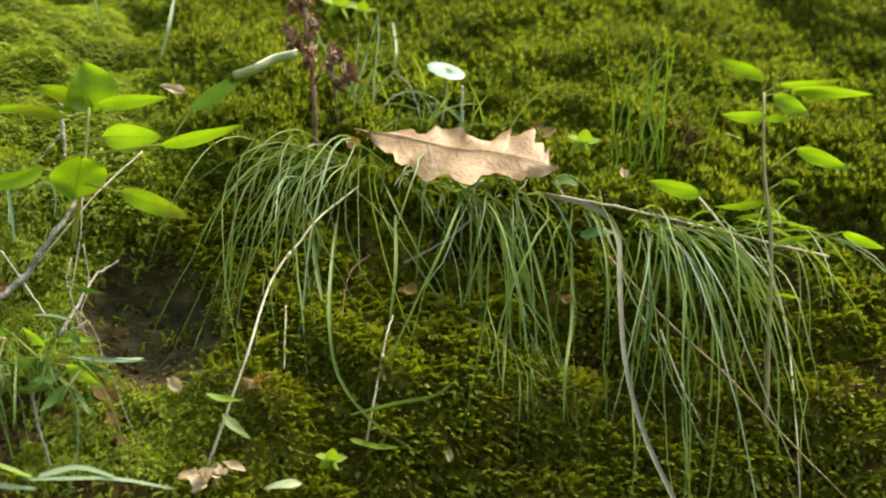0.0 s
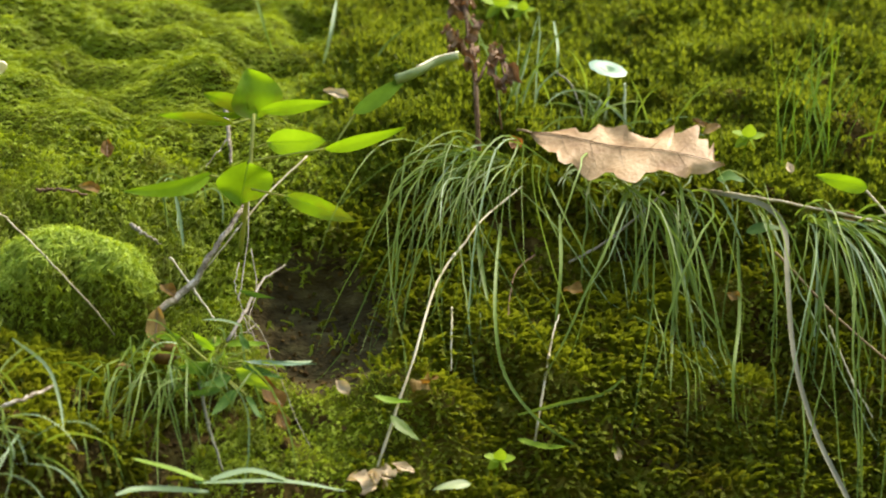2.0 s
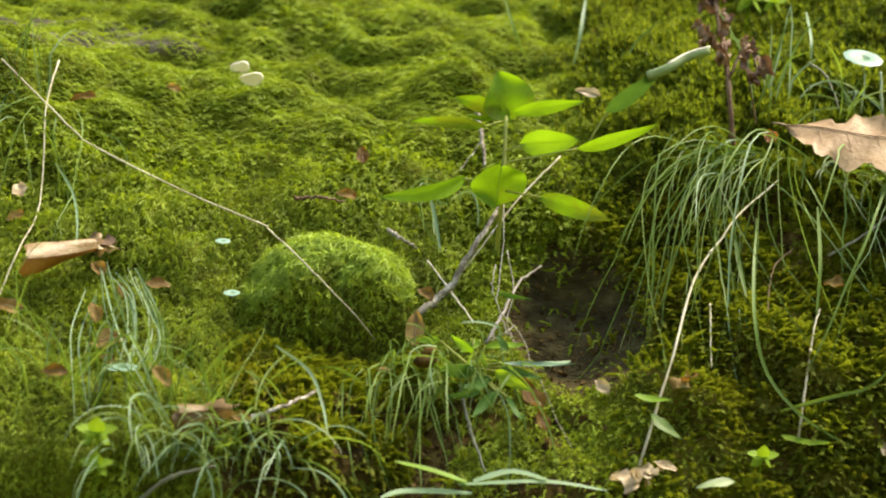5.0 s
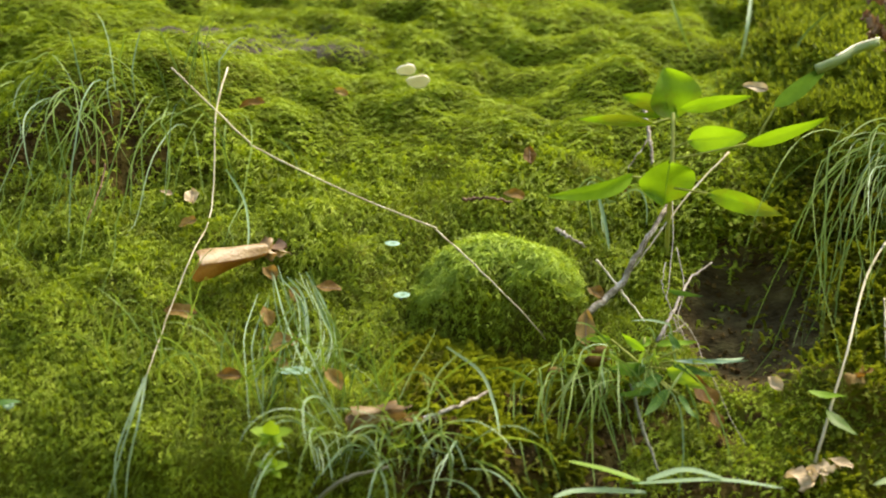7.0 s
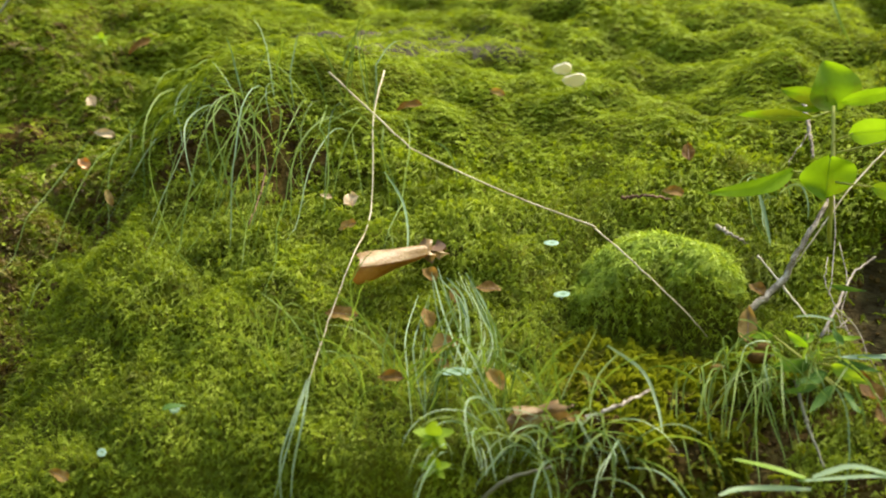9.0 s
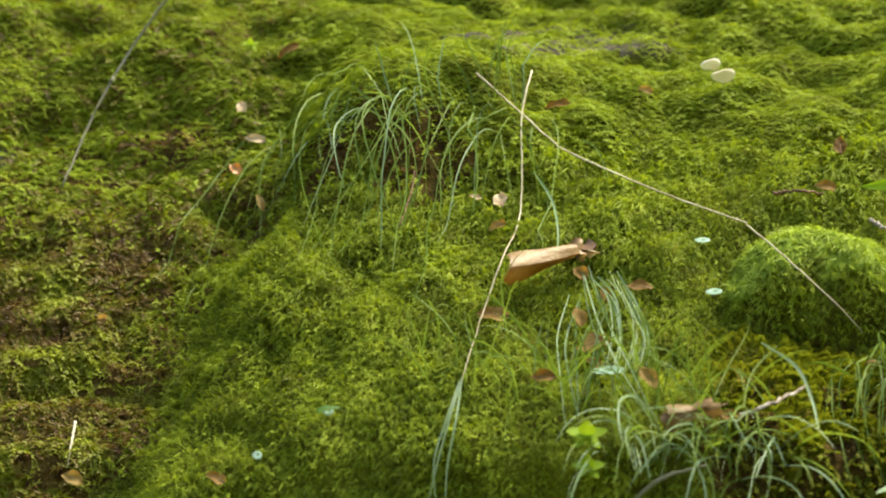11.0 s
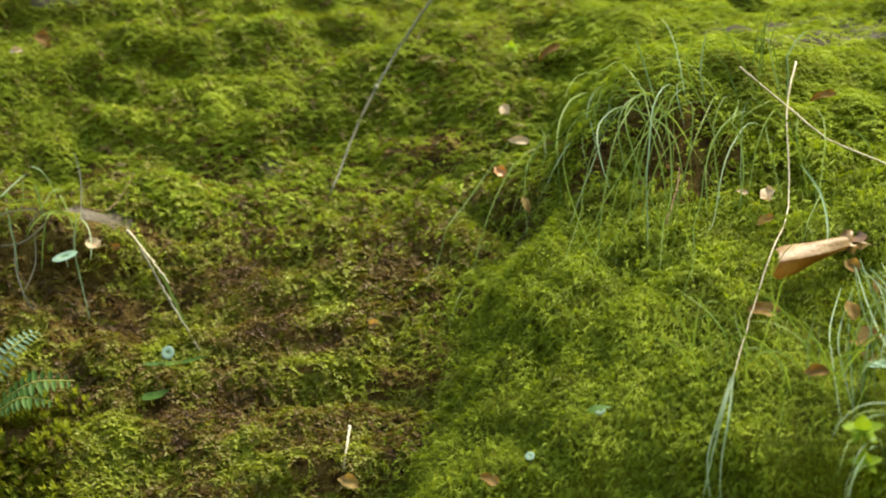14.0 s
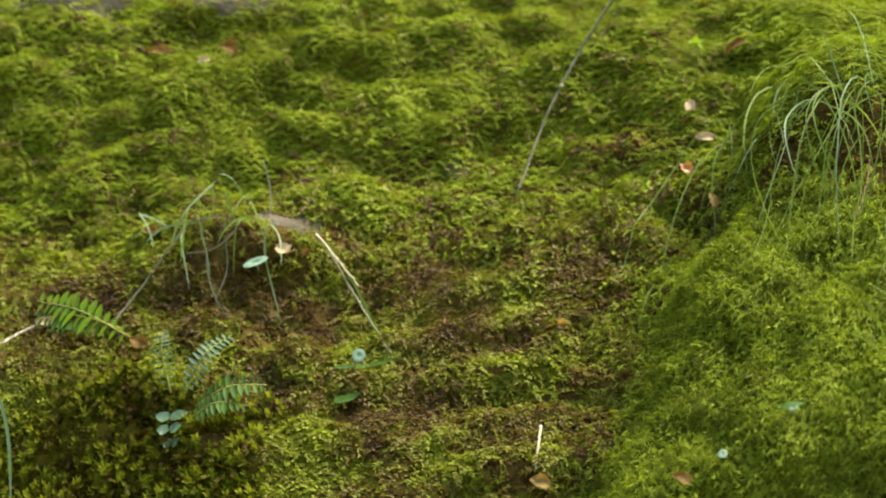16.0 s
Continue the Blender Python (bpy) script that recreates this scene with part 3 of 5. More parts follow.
tagged(moss("earth_crumbs", crumb, cu, cv, 0.0005 + 0.0012 * crng.random(cu.size) ** 2, CRUMB, "brown crumbs of bare earth between the moss", 7, 0.3, 0.6), category="earth")

# the carpet goes on, coarser, round about
org = np.random.default_rng(13)
ou, ov = -2.6 + 5.2 * org.random(2200), -0.85 + 2.2 * org.random(2200)
outside = (ou < -0.72) | (ou > 0.72) | (ov < -0.195) | (ov > 0.285)
ou, ov = ou[outside], ov[outside]
moss("coarse_moss", feather_shoot, ou, ov, 0.014 + 0.010 * org.random(ou.size), FEATHER, "coarse green moss on the bank round about", 14, 0.3, 0.4, lean=-0.4)

# ---- things on the bank ----
def spot(p):
    """World place of (along, up the bank, above the moss)."""
    return lie(p[0], p[1], p[2])


def path_of(points, n=24):
    return smooth_line([spot(p) for p in points], n)


TO_VIEW = np.array([0.0, -0.97, -0.24])


def straw(points, radius, material, label, name="straw", category="straw", taper=0.6, n=24, seed=5, knots=0.10):
    """A dry stalk with a node or two along it."""
    line = path_of(points, n)
    line = line + 0.00015 * np.random.default_rng(seed + len(points)).normal(0, 1, line.shape)
    at = thing(name, line[0], label, category)
    radius = radius * 0.62
    part("stalk", tube(line, radius, 7, taper, knots, np.random.default_rng(seed)), material, at)
    i = n // 2
    ring = line[i - 1:i + 2]
    part("node", tube(ring[0] + (ring[2] - ring[0]) * np.linspace(0.3, 0.6, 3)[:, None], radius * 1.25, 7, 1.0), material, at)
    return at


def droop(root, way, length, stiff, n=14, clear=0.003, rng=None):
    """A blade that rises from its root, bends over and hangs in front of the bank."""
    p, d, out = np.array(root, float), unit(way), []
    step = length / (n - 1)
    drift = 0.0 if rng is None else rng.normal(0, 0.24)
    kink = () if rng is None or rng.random() > 0.5 else (int(rng.integers(4, n - 2)),)
    for k in range(n):
        out.append(p.copy())
        s = k / (n - 1)
        if rng is not None and k in kink:
            d = unit(d + rng.normal(0, 0.5, 3) * np.array([1, 0.4, 0.6]))
        d = unit(d + np.array([drift, 0, -1.0]) * step / stiff * (0.5 + 1.3 * s) + (rng.normal(0, 0.06, 3) * np.array([1, 0.7, 0.7]) if rng is not None else 0))
        p = p + d * step
        u, v, h = to_bank(p)
        low = float(relief(u, v)) + clear
        if h < low:
            p = on_bank(u, v, low)
    return np.array(out)


def tussock(name, label, roots, count, ways, lengths, widths, stiff, materials, seed, group="grass tussocks", spread=0.012, pale=0.2):
    """A tuft of drooping grass: every blade is a part."""
    rng = np.random.default_rng(seed)
    r = np.array([spot(p) for p in roots])
    top = thing(name, r.mean(0), label, "grass", group)
    for k in range(count):
        s = rng.random() * (len(r) - 1)
        i = min(int(s), len(r) - 2)
        root = r[i] + (r[i + 1] - r[i]) * (s - i) + rng.normal(0, spread, 3) * np.array([1, 0.3, 0.4])
        u, v, h = to_bank(root)
        root = on_bank(u, v, float(relief(u, v)) - 0.002)
        a, b = ways
        way = np.array([a[j] + (b[j] - a[j]) * rng.random() for j in range(3)])
        length = lengths[0] + (lengths[1] - lengths[0]) * rng.random() ** 1.1
        line = droop(root, way, length, stiff * (0.35 + 1.6 * rng.random()), 14, 0.002 + 0.010 * rng.random(), rng)
        facing = unit(TO_VIEW + rng.normal(0, 0.5, 3))
        part("blade", ribbon(line, widths[0] + (widths[1] - widths[0]) * rng.random(), facing), materials[1] if rng.random() < pale else materials[0], top)
    return top


def blade_on(top, points, width, material, n=18, facing=TO_VIEW, name="blade", label=""):
    return part(name, ribbon(path_of(points, n), width, unit(facing)), material, top, label)


def leaf_mesh(base, tip, width, facing, cup=0.15, n=12, bow=0.0, heart=0.0, rng=None, wave=0.0):
    """A pointed oval leaf blade from base to tip, folded a little along its midrib."""
    base, tip = np.asarray(base, float), np.asarray(tip, float)
    axis = tip - base
    length = np.linalg.norm(axis)
    axis = axis / length
    side = unit(np.cross(axis, facing))
    up = np.cross(side, axis)
    verts, faces, m = [], [], 7
    ph = 0.0 if rng is None else rng.random() * 6
    for k in range(n):
        s = k / (n - 1)
        w = 0.5 * width * (math.sin(math.pi * min(1, s ** 0.72)) ** 0.8 if 0 < s < 1 else 0.03)
        for j in range(m):
            q = 2 * j / (m - 1) - 1
            back = -heart * length * 0.22 * abs(q) ** 1.5 * (1 - s) ** 3
            z = up * (cup * abs(q) ** 1.4 * w + bow * length * (s - s * s) * 4 * 0.25 + wave * width * 0.12 * math.sin(9 * s + 2.2 * q + ph) * abs(q))
            verts.append(base + axis * (length * s + back) + side * q * w + z)
    for k in range(n - 1):
        for j in range(m - 1):
            a = k * m + j
            faces.append((a, a + 1, a + m + 1, a + m))
    return verts, faces


def leaf_part(top, base, tip, width, facing, material, petiole_from=None, stem_material=None, cup=0.2, heart=0.0, name="leaf", label="", wave=0.45, seed=0):
    b, t = spot(base), spot(tip)
    leaf = part(name, leaf_mesh(b, t, width, facing, cup, bow=0.35 * math.sin(2.4 * seed + 0.7), heart=heart, wave=wave, rng=np.random.default_rng(seed)), material, top, label)
    part("midrib", tube(np.linspace(b, b + (t - b) * 0.9, 6) - unit(np.cross(np.cross(t - b, facing), t - b)) * -0.0003, width * 0.010, 5, 0.3), HERB_RIB, leaf)
    if petiole_from is not None:
        part("petiole", tube(smooth_line([spot(p) for p in petiole_from] + [b], 10), 0.0006, 6, 0.8), stem_material or material, top)
    return leaf


# the dry oak leaf on the shelf
def oak_leaf():
    """A lobed leaf, cupped and wavy, with midrib and side veins."""
    left, right = spot((0.3318, 0.0637, 0.0300)), spot((0.4325, 0.0313, 0.0300))
    top = thing("oak_leaf", (left + right) / 2, "dry tan lobed oak leaf lying on hanging grass", "leaf")
    axis = right - left
    length = np.linalg.norm(axis)
    axis = axis / length
    down = unit(np.array([0.0, -0.60, -0.80]) - axis * np.dot(axis, (0.0, -0.60, -0.80)))
    out = np.cross(down, axis)
    out = out if out[1] < 0 else -out
    upper = [(0.000, 0), (0.111, 14), (0.213, 21), (0.242, 13), (0.286, 18), (0.321, 35), (0.359, 30), (0.402, 28), (0.466, 32), (0.490, 22), (0.548, 23), (0.621, 30), (0.650, 43), (0.700, 51), (0.703, 37), (0.746, 36), (0.816, 52), (0.831, 48), (0.836, 30), (0.883, 34), (0.918, 31), (0.904, 17), (0.942, 5), (1.000, 0)]
    lower = [(0.000, 0), (0.052, 16), (0.125, 34), (0.169, 35), (0.192, 49), (0.227, 50), (0.257, 40), (0.300, 48), (0.359, 57), (0.394, 53), (0.431, 46), (0.475, 51), (0.504, 62), (0.548, 66), (0.595, 65), (0.615, 56), (0.627, 42), (0.665, 40), (0.694, 34), (0.781, 36), (0.828, 31), (0.840, 21), (0.927, 14), (1.000, 0)]
    per_step = 0.00043
    n, m = 161, 9

    def place(s, q, sign, w):
        lift = 0.0015 * math.sin(math.pi * s) + 0.0012 * math.sin(11 * s)
        curl = 0.0026 * q * q * math.sin(12.5 * s + (0.6 if sign > 0 else 2.6)) * min(1, w / 0.012) + 0.0016 * math.sin(23 * s + 3 * q) * q - 0.0016 * q
        return left + axis * length * s + down * (sign * q * w + 0.0012 * math.sin(math.pi * s)) + out * (lift + curl)

    def half(s, sign):
        table, grow = (upper, 1.35) if sign < 0 else (lower, 1.10)
        return float(np.interp(s, sorted(p[0] for p in table), [p[1] for p in sorted(table)])) * per_step * grow
    verts, faces = [], []
    for k in range(n):
        s = k / (n - 1)
        for sign in (-1, 1):
            w = half(s, sign)
            verts += [place(s, j / (m - 1), sign, w) for j in range(m)]
    for k in range(n - 1):
        for side in range(2):
            for j in range(m - 1):
                a = (k * 2 + side) * m + j
                b = a + 2 * m
                faces.append((a, a + 1, b + 1, b) if side else (a + 1, a, b, b + 1))
    part("blade", (verts, faces), OAK, top)
    part("midrib", tube([place(s, 0, 1, 0) + out * 0.0005 for s in np.linspace(0, 0.99, 30)], 0.00034, 6, 0.5), OAK_VEIN, top, "brown raised midrib")
    for sign in (-1, 1):
        for i in range(5):
            s0 = 0.16 + 0.15 * i
            pts = [place(s0 + 0.10 * q, q, sign, half(min(s0 + 0.10 * q, 0.98), sign)) + out * 0.0003 for q in np.linspace(0, 0.8, 7)]
            part("vein", tube(pts, 0.00013, 5, 0.3), OAK, top)
    part("stalk", tube([left + axis * 0.002, left - axis * 0.004 + out * 0.001, left - axis * 0.008 - down * 0.001], 0.0007, 6, 0.8), OAK_VEIN, top)


oak_leaf()

# ---- grass ----
tussock("grass_tussock", "long green grass hanging straight below the oak leaf", [(0.3848, 0.0482, 0.0080), (0.3927, 0.0395, 0.0080), (0.4007, 0.0375, 0.0080)], 26, ((-0.20, -1.0, -0.1), (0.20, -0.6, 0.3)), (0.07, 0.23), (0.0009, 0.0016), 0.02, (GRASS, GRASS_PALE), 41, pale=0.12, spread=0.004)
tussock("grass_tussock", "narrow bunch of hanging grass under the oak leaf", [(0.4102, 0.0375, 0.0080), (0.4198, 0.0361, 0.0080)], 12, ((-0.20, -1.0, -0.1), (0.20, -0.6, 0.3)), (0.06, 0.22), (0.0009, 0.0015), 0.02, (GRASS, GRASS_PALE), 58, pale=0.25, spread=0.004)
tussock("grass_tussock", "thin bunch of grass below the shelf", [(0.4429, 0.0300, 0.0080), (0.4523, 0.0285, 0.0080)], 12, ((-0.20, -1.0, -0.1), (0.25, -0.6, 0.3)), (0.06, 0.19), (0.0009, 0.0015), 0.022, (GRASS, GRASS_PALE), 59, pale=0.1, spread=0.004)
tussock("grass_tussock", "arching grass tuft beside the dead stalk on the shelf", [(0.2995, 0.0471, 0.0080), (0.3210, 0.0665, 0.0080), (0.3400, 0.0646, 0.0080)], 62, ((-1.5, -0.9, 0.05), (-0.1, -0.6, 0.55)), (0.07, 0.22), (0.0006, 0.0012), 0.032, (GRASS, GRASS_PALE), 42, pale=0.14, spread=0.01)
tussock("grass_tussock", "dense curtain of hanging grass blades below the shelf", [(0.4806, 0.0212, 0.0080), (0.4952, 0.0191, 0.0080), (0.5122, 0.0195, 0.0080)], 46, ((-0.25, -1.0, 0.0), (0.55, -0.6, 0.4)), (0.08, 0.25), (0.0009, 0.0016), 0.024, (GRASS, GRASS_PALE), 43, pale=0.12, spread=0.006)
tussock("grass_tussock", "short curved grass under the oak leaf", [(0.3526, 0.0610, 0.0080), (0.3987, 0.0479, 0.0080), (0.4439, 0.0423, 0.0080)], 40, ((-0.8, -1.0, -0.2), (0.8, -0.5, 0.4)), (0.025, 0.07), (0.0008, 0.0015), 0.02, (GRASS, GRASS_PALE), 44, pale=0.5, spread=0.01)
tussock("grass_tussock", "loose grass blades at the end of the shelf", [(0.5028, 0.0226, 0.0080), (0.5358, 0.0163, 0.0080), (0.5505, 0.0090, 0.0080)], 34, ((-0.2, -1.0, 0.0), (1.2, -0.5, 0.5)), (0.05, 0.13), (0.0007, 0.0013), 0.034, (GRASS, GRASS_PALE), 55, pale=0.3, spread=0.01)
tussock("grass_tussock", "sparse grass between the tufts of the shelf", [(0.3368, 0.0501, 0.0080), (0.3818, 0.0503, 0.0080)], 14, ((-0.7, -1.0, 0.0), (0.5, -0.6, 0.5)), (0.05, 0.15), (0.0008, 0.0015), 0.026, (GRASS, GRASS_PALE), 56, pale=0.2, spread=0.01)
tussock("grass_tussock", "grass tuft on the brow of the mossy knoll", [(-0.2213, 0.1453, 0.0070), (-0.1635, 0.0940, 0.0070), (-0.1190, 0.0940, 0.0070), (-0.0744, 0.0935, 0.0070)], 58, ((-1.2, -1.0, -0.3), (1.0, -0.4, 0.15)), (0.05, 0.19), (0.0006, 0.0011), 0.019, (GRASS, GRASS_PALE), 45, pale=0.2, spread=0.018)
tussock("grass_tussock", "thin upright grass tips above the knoll tuft", [(-0.1633, 0.0864, 0.0070), (-0.0999, 0.0972, 0.0070), (-0.0718, 0.1045, 0.0070)], 14, ((-0.5, -0.3, 0.8), (0.3, 0.0, 1.3)), (0.03, 0.06), (0.0007, 0.0012), 0.07, (GRASS, GRASS_PALE), 57, pale=0.4, spread=0.012)
tussock("grass_tussock", "green grass clump at the foot of the cushion", [(0.0934, -0.0667, 0.0070), (0.1217, -0.0812, 0.0070), (0.1353, -0.0899, 0.0070)], 40, ((-0.8, -1.0, -0.3), (0.7, -0.5, 0.4)), (0.05, 0.12), (0.0008, 0.0014), 0.034, (GRASS, GRASS_PALE), 46, pale=0.06)
tussock("grass_tussock", "pale grass clump low on the bank", [(-0.0240, -0.1590, 0.0070), (0.0093, -0.1548, 0.0070), (0.0487, -0.1504, 0.0070)], 76, ((-1.0, -1.0, 0.1), (0.9, -0.4, 1.0)), (0.03, 0.075), (0.0007, 0.0012), 0.026, (GRASS, GRASS_PALE), 47, pale=0.6)
tussock("grass_tussock", "thin young grass on the spur", [(-0.0852, -0.1023, 0.0070), (-0.0556, -0.1260, 0.0070), (-0.0021, -0.1333, 0.0070), (0.0374, -0.1371, 0.0070)], 80, ((-0.5, -0.6, 0.6), (0.5, -0.2, 1.2)), (0.03, 0.07), (0.0006, 0.0011), 0.045, (GRASS, GRASS_PALE), 49, pale=0.15, spread=0.02)
tussock("grass_tussock", "thin upright grass on the shelf", [(0.4713, 0.0458, 0.0080), (0.4963, 0.0589, 0.0080), (0.5127, 0.0536, 0.0080)], 20, ((-0.30, -0.3, 0.9), (0.7, 0.0, 1.4)), (0.05, 0.125), (0.0006, 0.0010), 0.26, (GRASS_FRESH, GRASS_PALE), 50, pale=0.08, spread=0.008)
tussock("grass_tussock", "pale thin grass behind the dead stalk", [(0.3251, 0.0918, 0.0070), (0.3372, 0.1044, 0.0070)], 12, ((-0.3, -0.2, 0.9), (0.5, 0.1, 1.3)), (0.03, 0.07), (0.0010, 0.0018), 0.06, (GRASS, GRASS_PALE), 51, pale=0.8, spread=0.006)
tussock("grass_tussock", "fine grass around the navelwort", [(0.3621, 0.0851, 0.0070), (0.3921, 0.0963, 0.0070), (0.4216, 0.0860, 0.0070)], 26, ((-1.2, -0.4, 0.2), (1.2, -0.1, 0.9)), (0.025, 0.06), (0.0007, 0.0013), 0.035, (GRASS, GRASS_PALE), 52, pale=0.25, spread=0.012)
tussock("grass_tussock", "wilted grass wisps on a small worn hump", [(-0.5507, 0.0660, 0.0070), (-0.4907, 0.0542, 0.0070)], 16, ((-1.0, -0.8, 0.1), (0.8, -0.4, 0.8)), (0.03, 0.07), (0.0009, 0.0014), 0.020, (GRASS, GRASS_PALE), 53, pale=0.6, spread=0.008)
tussock("grass_tussock", "low green grass beside the hollow", [(0.1339, -0.0907, 0.0070), (0.1589, -0.0986, 0.0070)], 26, ((-0.8, -1.0, 0.1), (0.6, -0.5, 0.9)), (0.04, 0.08), (0.0009, 0.0016), 0.028, (GRASS, GRASS_PALE), 54, pale=0.2)

pale_tuft = thing("grass_tussock", spot((-0.0302, -0.0344, 0.0040)), "small pale grass tuft among brown leaflets", "grass", "grass tussocks")
rng = np.random.default_rng(48)
for line, count in (
    ([(-0.0335, -0.0459, 0.0120), (-0.0256, -0.0676, 0.0200), (-0.0228, -0.0899, 0.0220), (-0.0247, -0.1158, 0.0180)], 9),
    ([(-0.0270, -0.0367, 0.0120), (-0.0182, -0.0731, 0.0220), (-0.0130, -0.0903, 0.0240), (-0.0184, -0.1195, 0.0180)], 8),
    ([(-0.0429, -0.0275, 0.0120), (-0.0344, -0.0707, 0.0180), (-0.0236, -0.1107, 0.0220), (-0.0080, -0.1395, 0.0180)], 4),
    ([(-0.0455, -0.0463, 0.0080), (-0.0495, -0.0825, 0.0180), (-0.0477, -0.1137, 0.0200), (-0.0449, -0.1425, 0.0160)], 4),
):
    for k in range(count):
        drift, bulge = rng.normal(0, 0.0034, 2), rng.normal(0, 0.0030, 2)
        pts = [(a + drift[0] + bulge[0] * n * (3 - n) * 0.5, b + drift[1] - 0.004 * rng.random() * n, h + 0.003 * rng.random()) for n, (a, b, h) in enumerate(line)]
        blade_on(pale_tuft, pts, 0.0005 + 0.0005 * rng.random(), GRASS if k % 4 == 0 else GRASS_PALE, facing=TO_VIEW + rng.normal(0, 0.3, 3))

tussock("grass_tussock", "few thin pale grass blades beside a brown leaflet", [(0.1305, 0.0402, 0.0070), (0.1531, 0.0419, 0.0070)], 11, ((-0.7, -1.0, 0.0), (0.6, -0.5, 0.6)), (0.03, 0.06), (0.0008, 0.0014), 0.022, (GRASS, GRASS_PALE), 60, pale=0.5, spread=0.005)

# single blades that stand out
lone = thing("grass_wisp", spot((-0.1084, -0.1249, 0.0100)), "bunch of long pale grass blades lying on the moss", "grass", "grass wisps")
for pts in ([(-0.1029, -0.1171, 0.0100), (-0.1075, -0.1385, 0.0120), (-0.1134, -0.1592, 0.0140), (-0.1196, -0.1792, 0.0160)], [(-0.1047, -0.1195, 0.0090), (-0.1096, -0.1408, 0.0110), (-0.1161, -0.1609, 0.0130), (-0.1155, -0.1796, 0.0160)], [(-0.1032, -0.1199, 0.0110), (-0.1052, -0.1459, 0.0140), (-0.1095, -0.1646, 0.0150), (-0.1109, -0.1794, 0.0160)]):
    blade_on(lone, pts, 0.0011, GRASS_PALE)
for label, pts, width, mat in (
    ("single green grass blade curving over the moss", [(0.2984, -0.0029, 0.0100), (0.2983, -0.0218, 0.0110), (0.2981, -0.0459, 0.0100)], 0.0028, GRASS),
    ("long thin hanging grass blade", [(0.3121, 0.0110, 0.0200), (0.3009, -0.0351, 0.0240), (0.2958, -0.0741, 0.0220), (0.3007, -0.0987, 0.0180), (0.3162, -0.1245, 0.0140), (0.3454, -0.1373, 0.0100)], 0.0020, GRASS),
    ("grass blade lying across the moss", [(0.3066, -0.1158, 0.0120), (0.3286, -0.1136, 0.0130), (0.3505, -0.1069, 0.0130), (0.3632, -0.0973, 0.0130)], 0.0020, GRASS),
    ("hanging grass blade below the shelf", [(0.3430, 0.0109, 0.0200), (0.3378, -0.0295, 0.0220), (0.3332, -0.0593, 0.0160)], 0.0022, GRASS),
    ("hanging grass blade below the shelf", [(0.4371, -0.0076, 0.0200), (0.4327, -0.0517, 0.0200), (0.4206, -0.0931, 0.0160), (0.4203, -0.1163, 0.0120)], 0.0024, GRASS),
    ("bent pale grass blade on the moss", [(-0.0728, 0.0486, 0.0140), (-0.0617, 0.0161, 0.0180), (-0.0573, -0.0128, 0.0200), (-0.0570, -0.0351, 0.0220)], 0.0014, GRASS_PALE),
    ("pale grass blade over the cushion", [(0.0472, -0.0841, 0.0140), (0.0635, -0.1098, 0.0180), (0.0699, -0.1307, 0.0180), (0.0717, -0.1517, 0.0160)], 0.0017, GRASS_PALE),
    ("upright far grass blade", [(0.2412, 0.2130, 0.0340), (0.2356, 0.1847, 0.0200), (0.2317, 0.1699, 0.0060)], 0.0024, GRASS_PALE),
    ("upright far grass blade", [(0.1902, 0.2081, 0.0300), (0.1955, 0.1837, 0.0180), (0.2032, 0.1750, 0.0060)], 0.0018, GRASS),
    ("curved grass blade above the furled leaf", [(0.2597, 0.1594, 0.0080), (0.2683, 0.1723, 0.0180), (0.2849, 0.1848, 0.0260)], 0.0014, GRASS),
    ("pale bent grass tip above the shelf", [(0.3713, 0.1921, 0.0220), (0.3648, 0.1521, 0.0140), (0.3637, 0.1379, 0.0060)], 0.0020, GRASS_PALE),
    ("pale curved grass blade", [(0.1347, 0.0309, 0.0140), (0.1372, 0.0158, 0.0140), (0.1389, -0.0011, 0.0080)], 0.0022, GRASS_PALE),
    ("long green grass blade low on the bank", [(-0.6304, -0.0523, 0.0120), (-0.6200, -0.0786, 0.0160), (-0.6146, -0.1145, 0.0180)], 0.0024, GRASS_PALE),
    ("green blade on the worn slope", [(-0.4628, 0.0537, 0.0080), (-0.4426, 0.0248, 0.0090), (-0.4288, 0.0000, 0.0090), (-0.4134, -0.0282, 0.0070)], 0.0018, GRASS),
):
    at = thing("grass_wisp", spot(pts[0]), label, "grass", "grass wisps")
    blade_on(at, pts, width, mat)

loops = thing("grass_wisp", spot((-0.5413, 0.0474, 0.0070)), "tangled pale wilted grass loops on a small hump", "grass", "grass wisps")
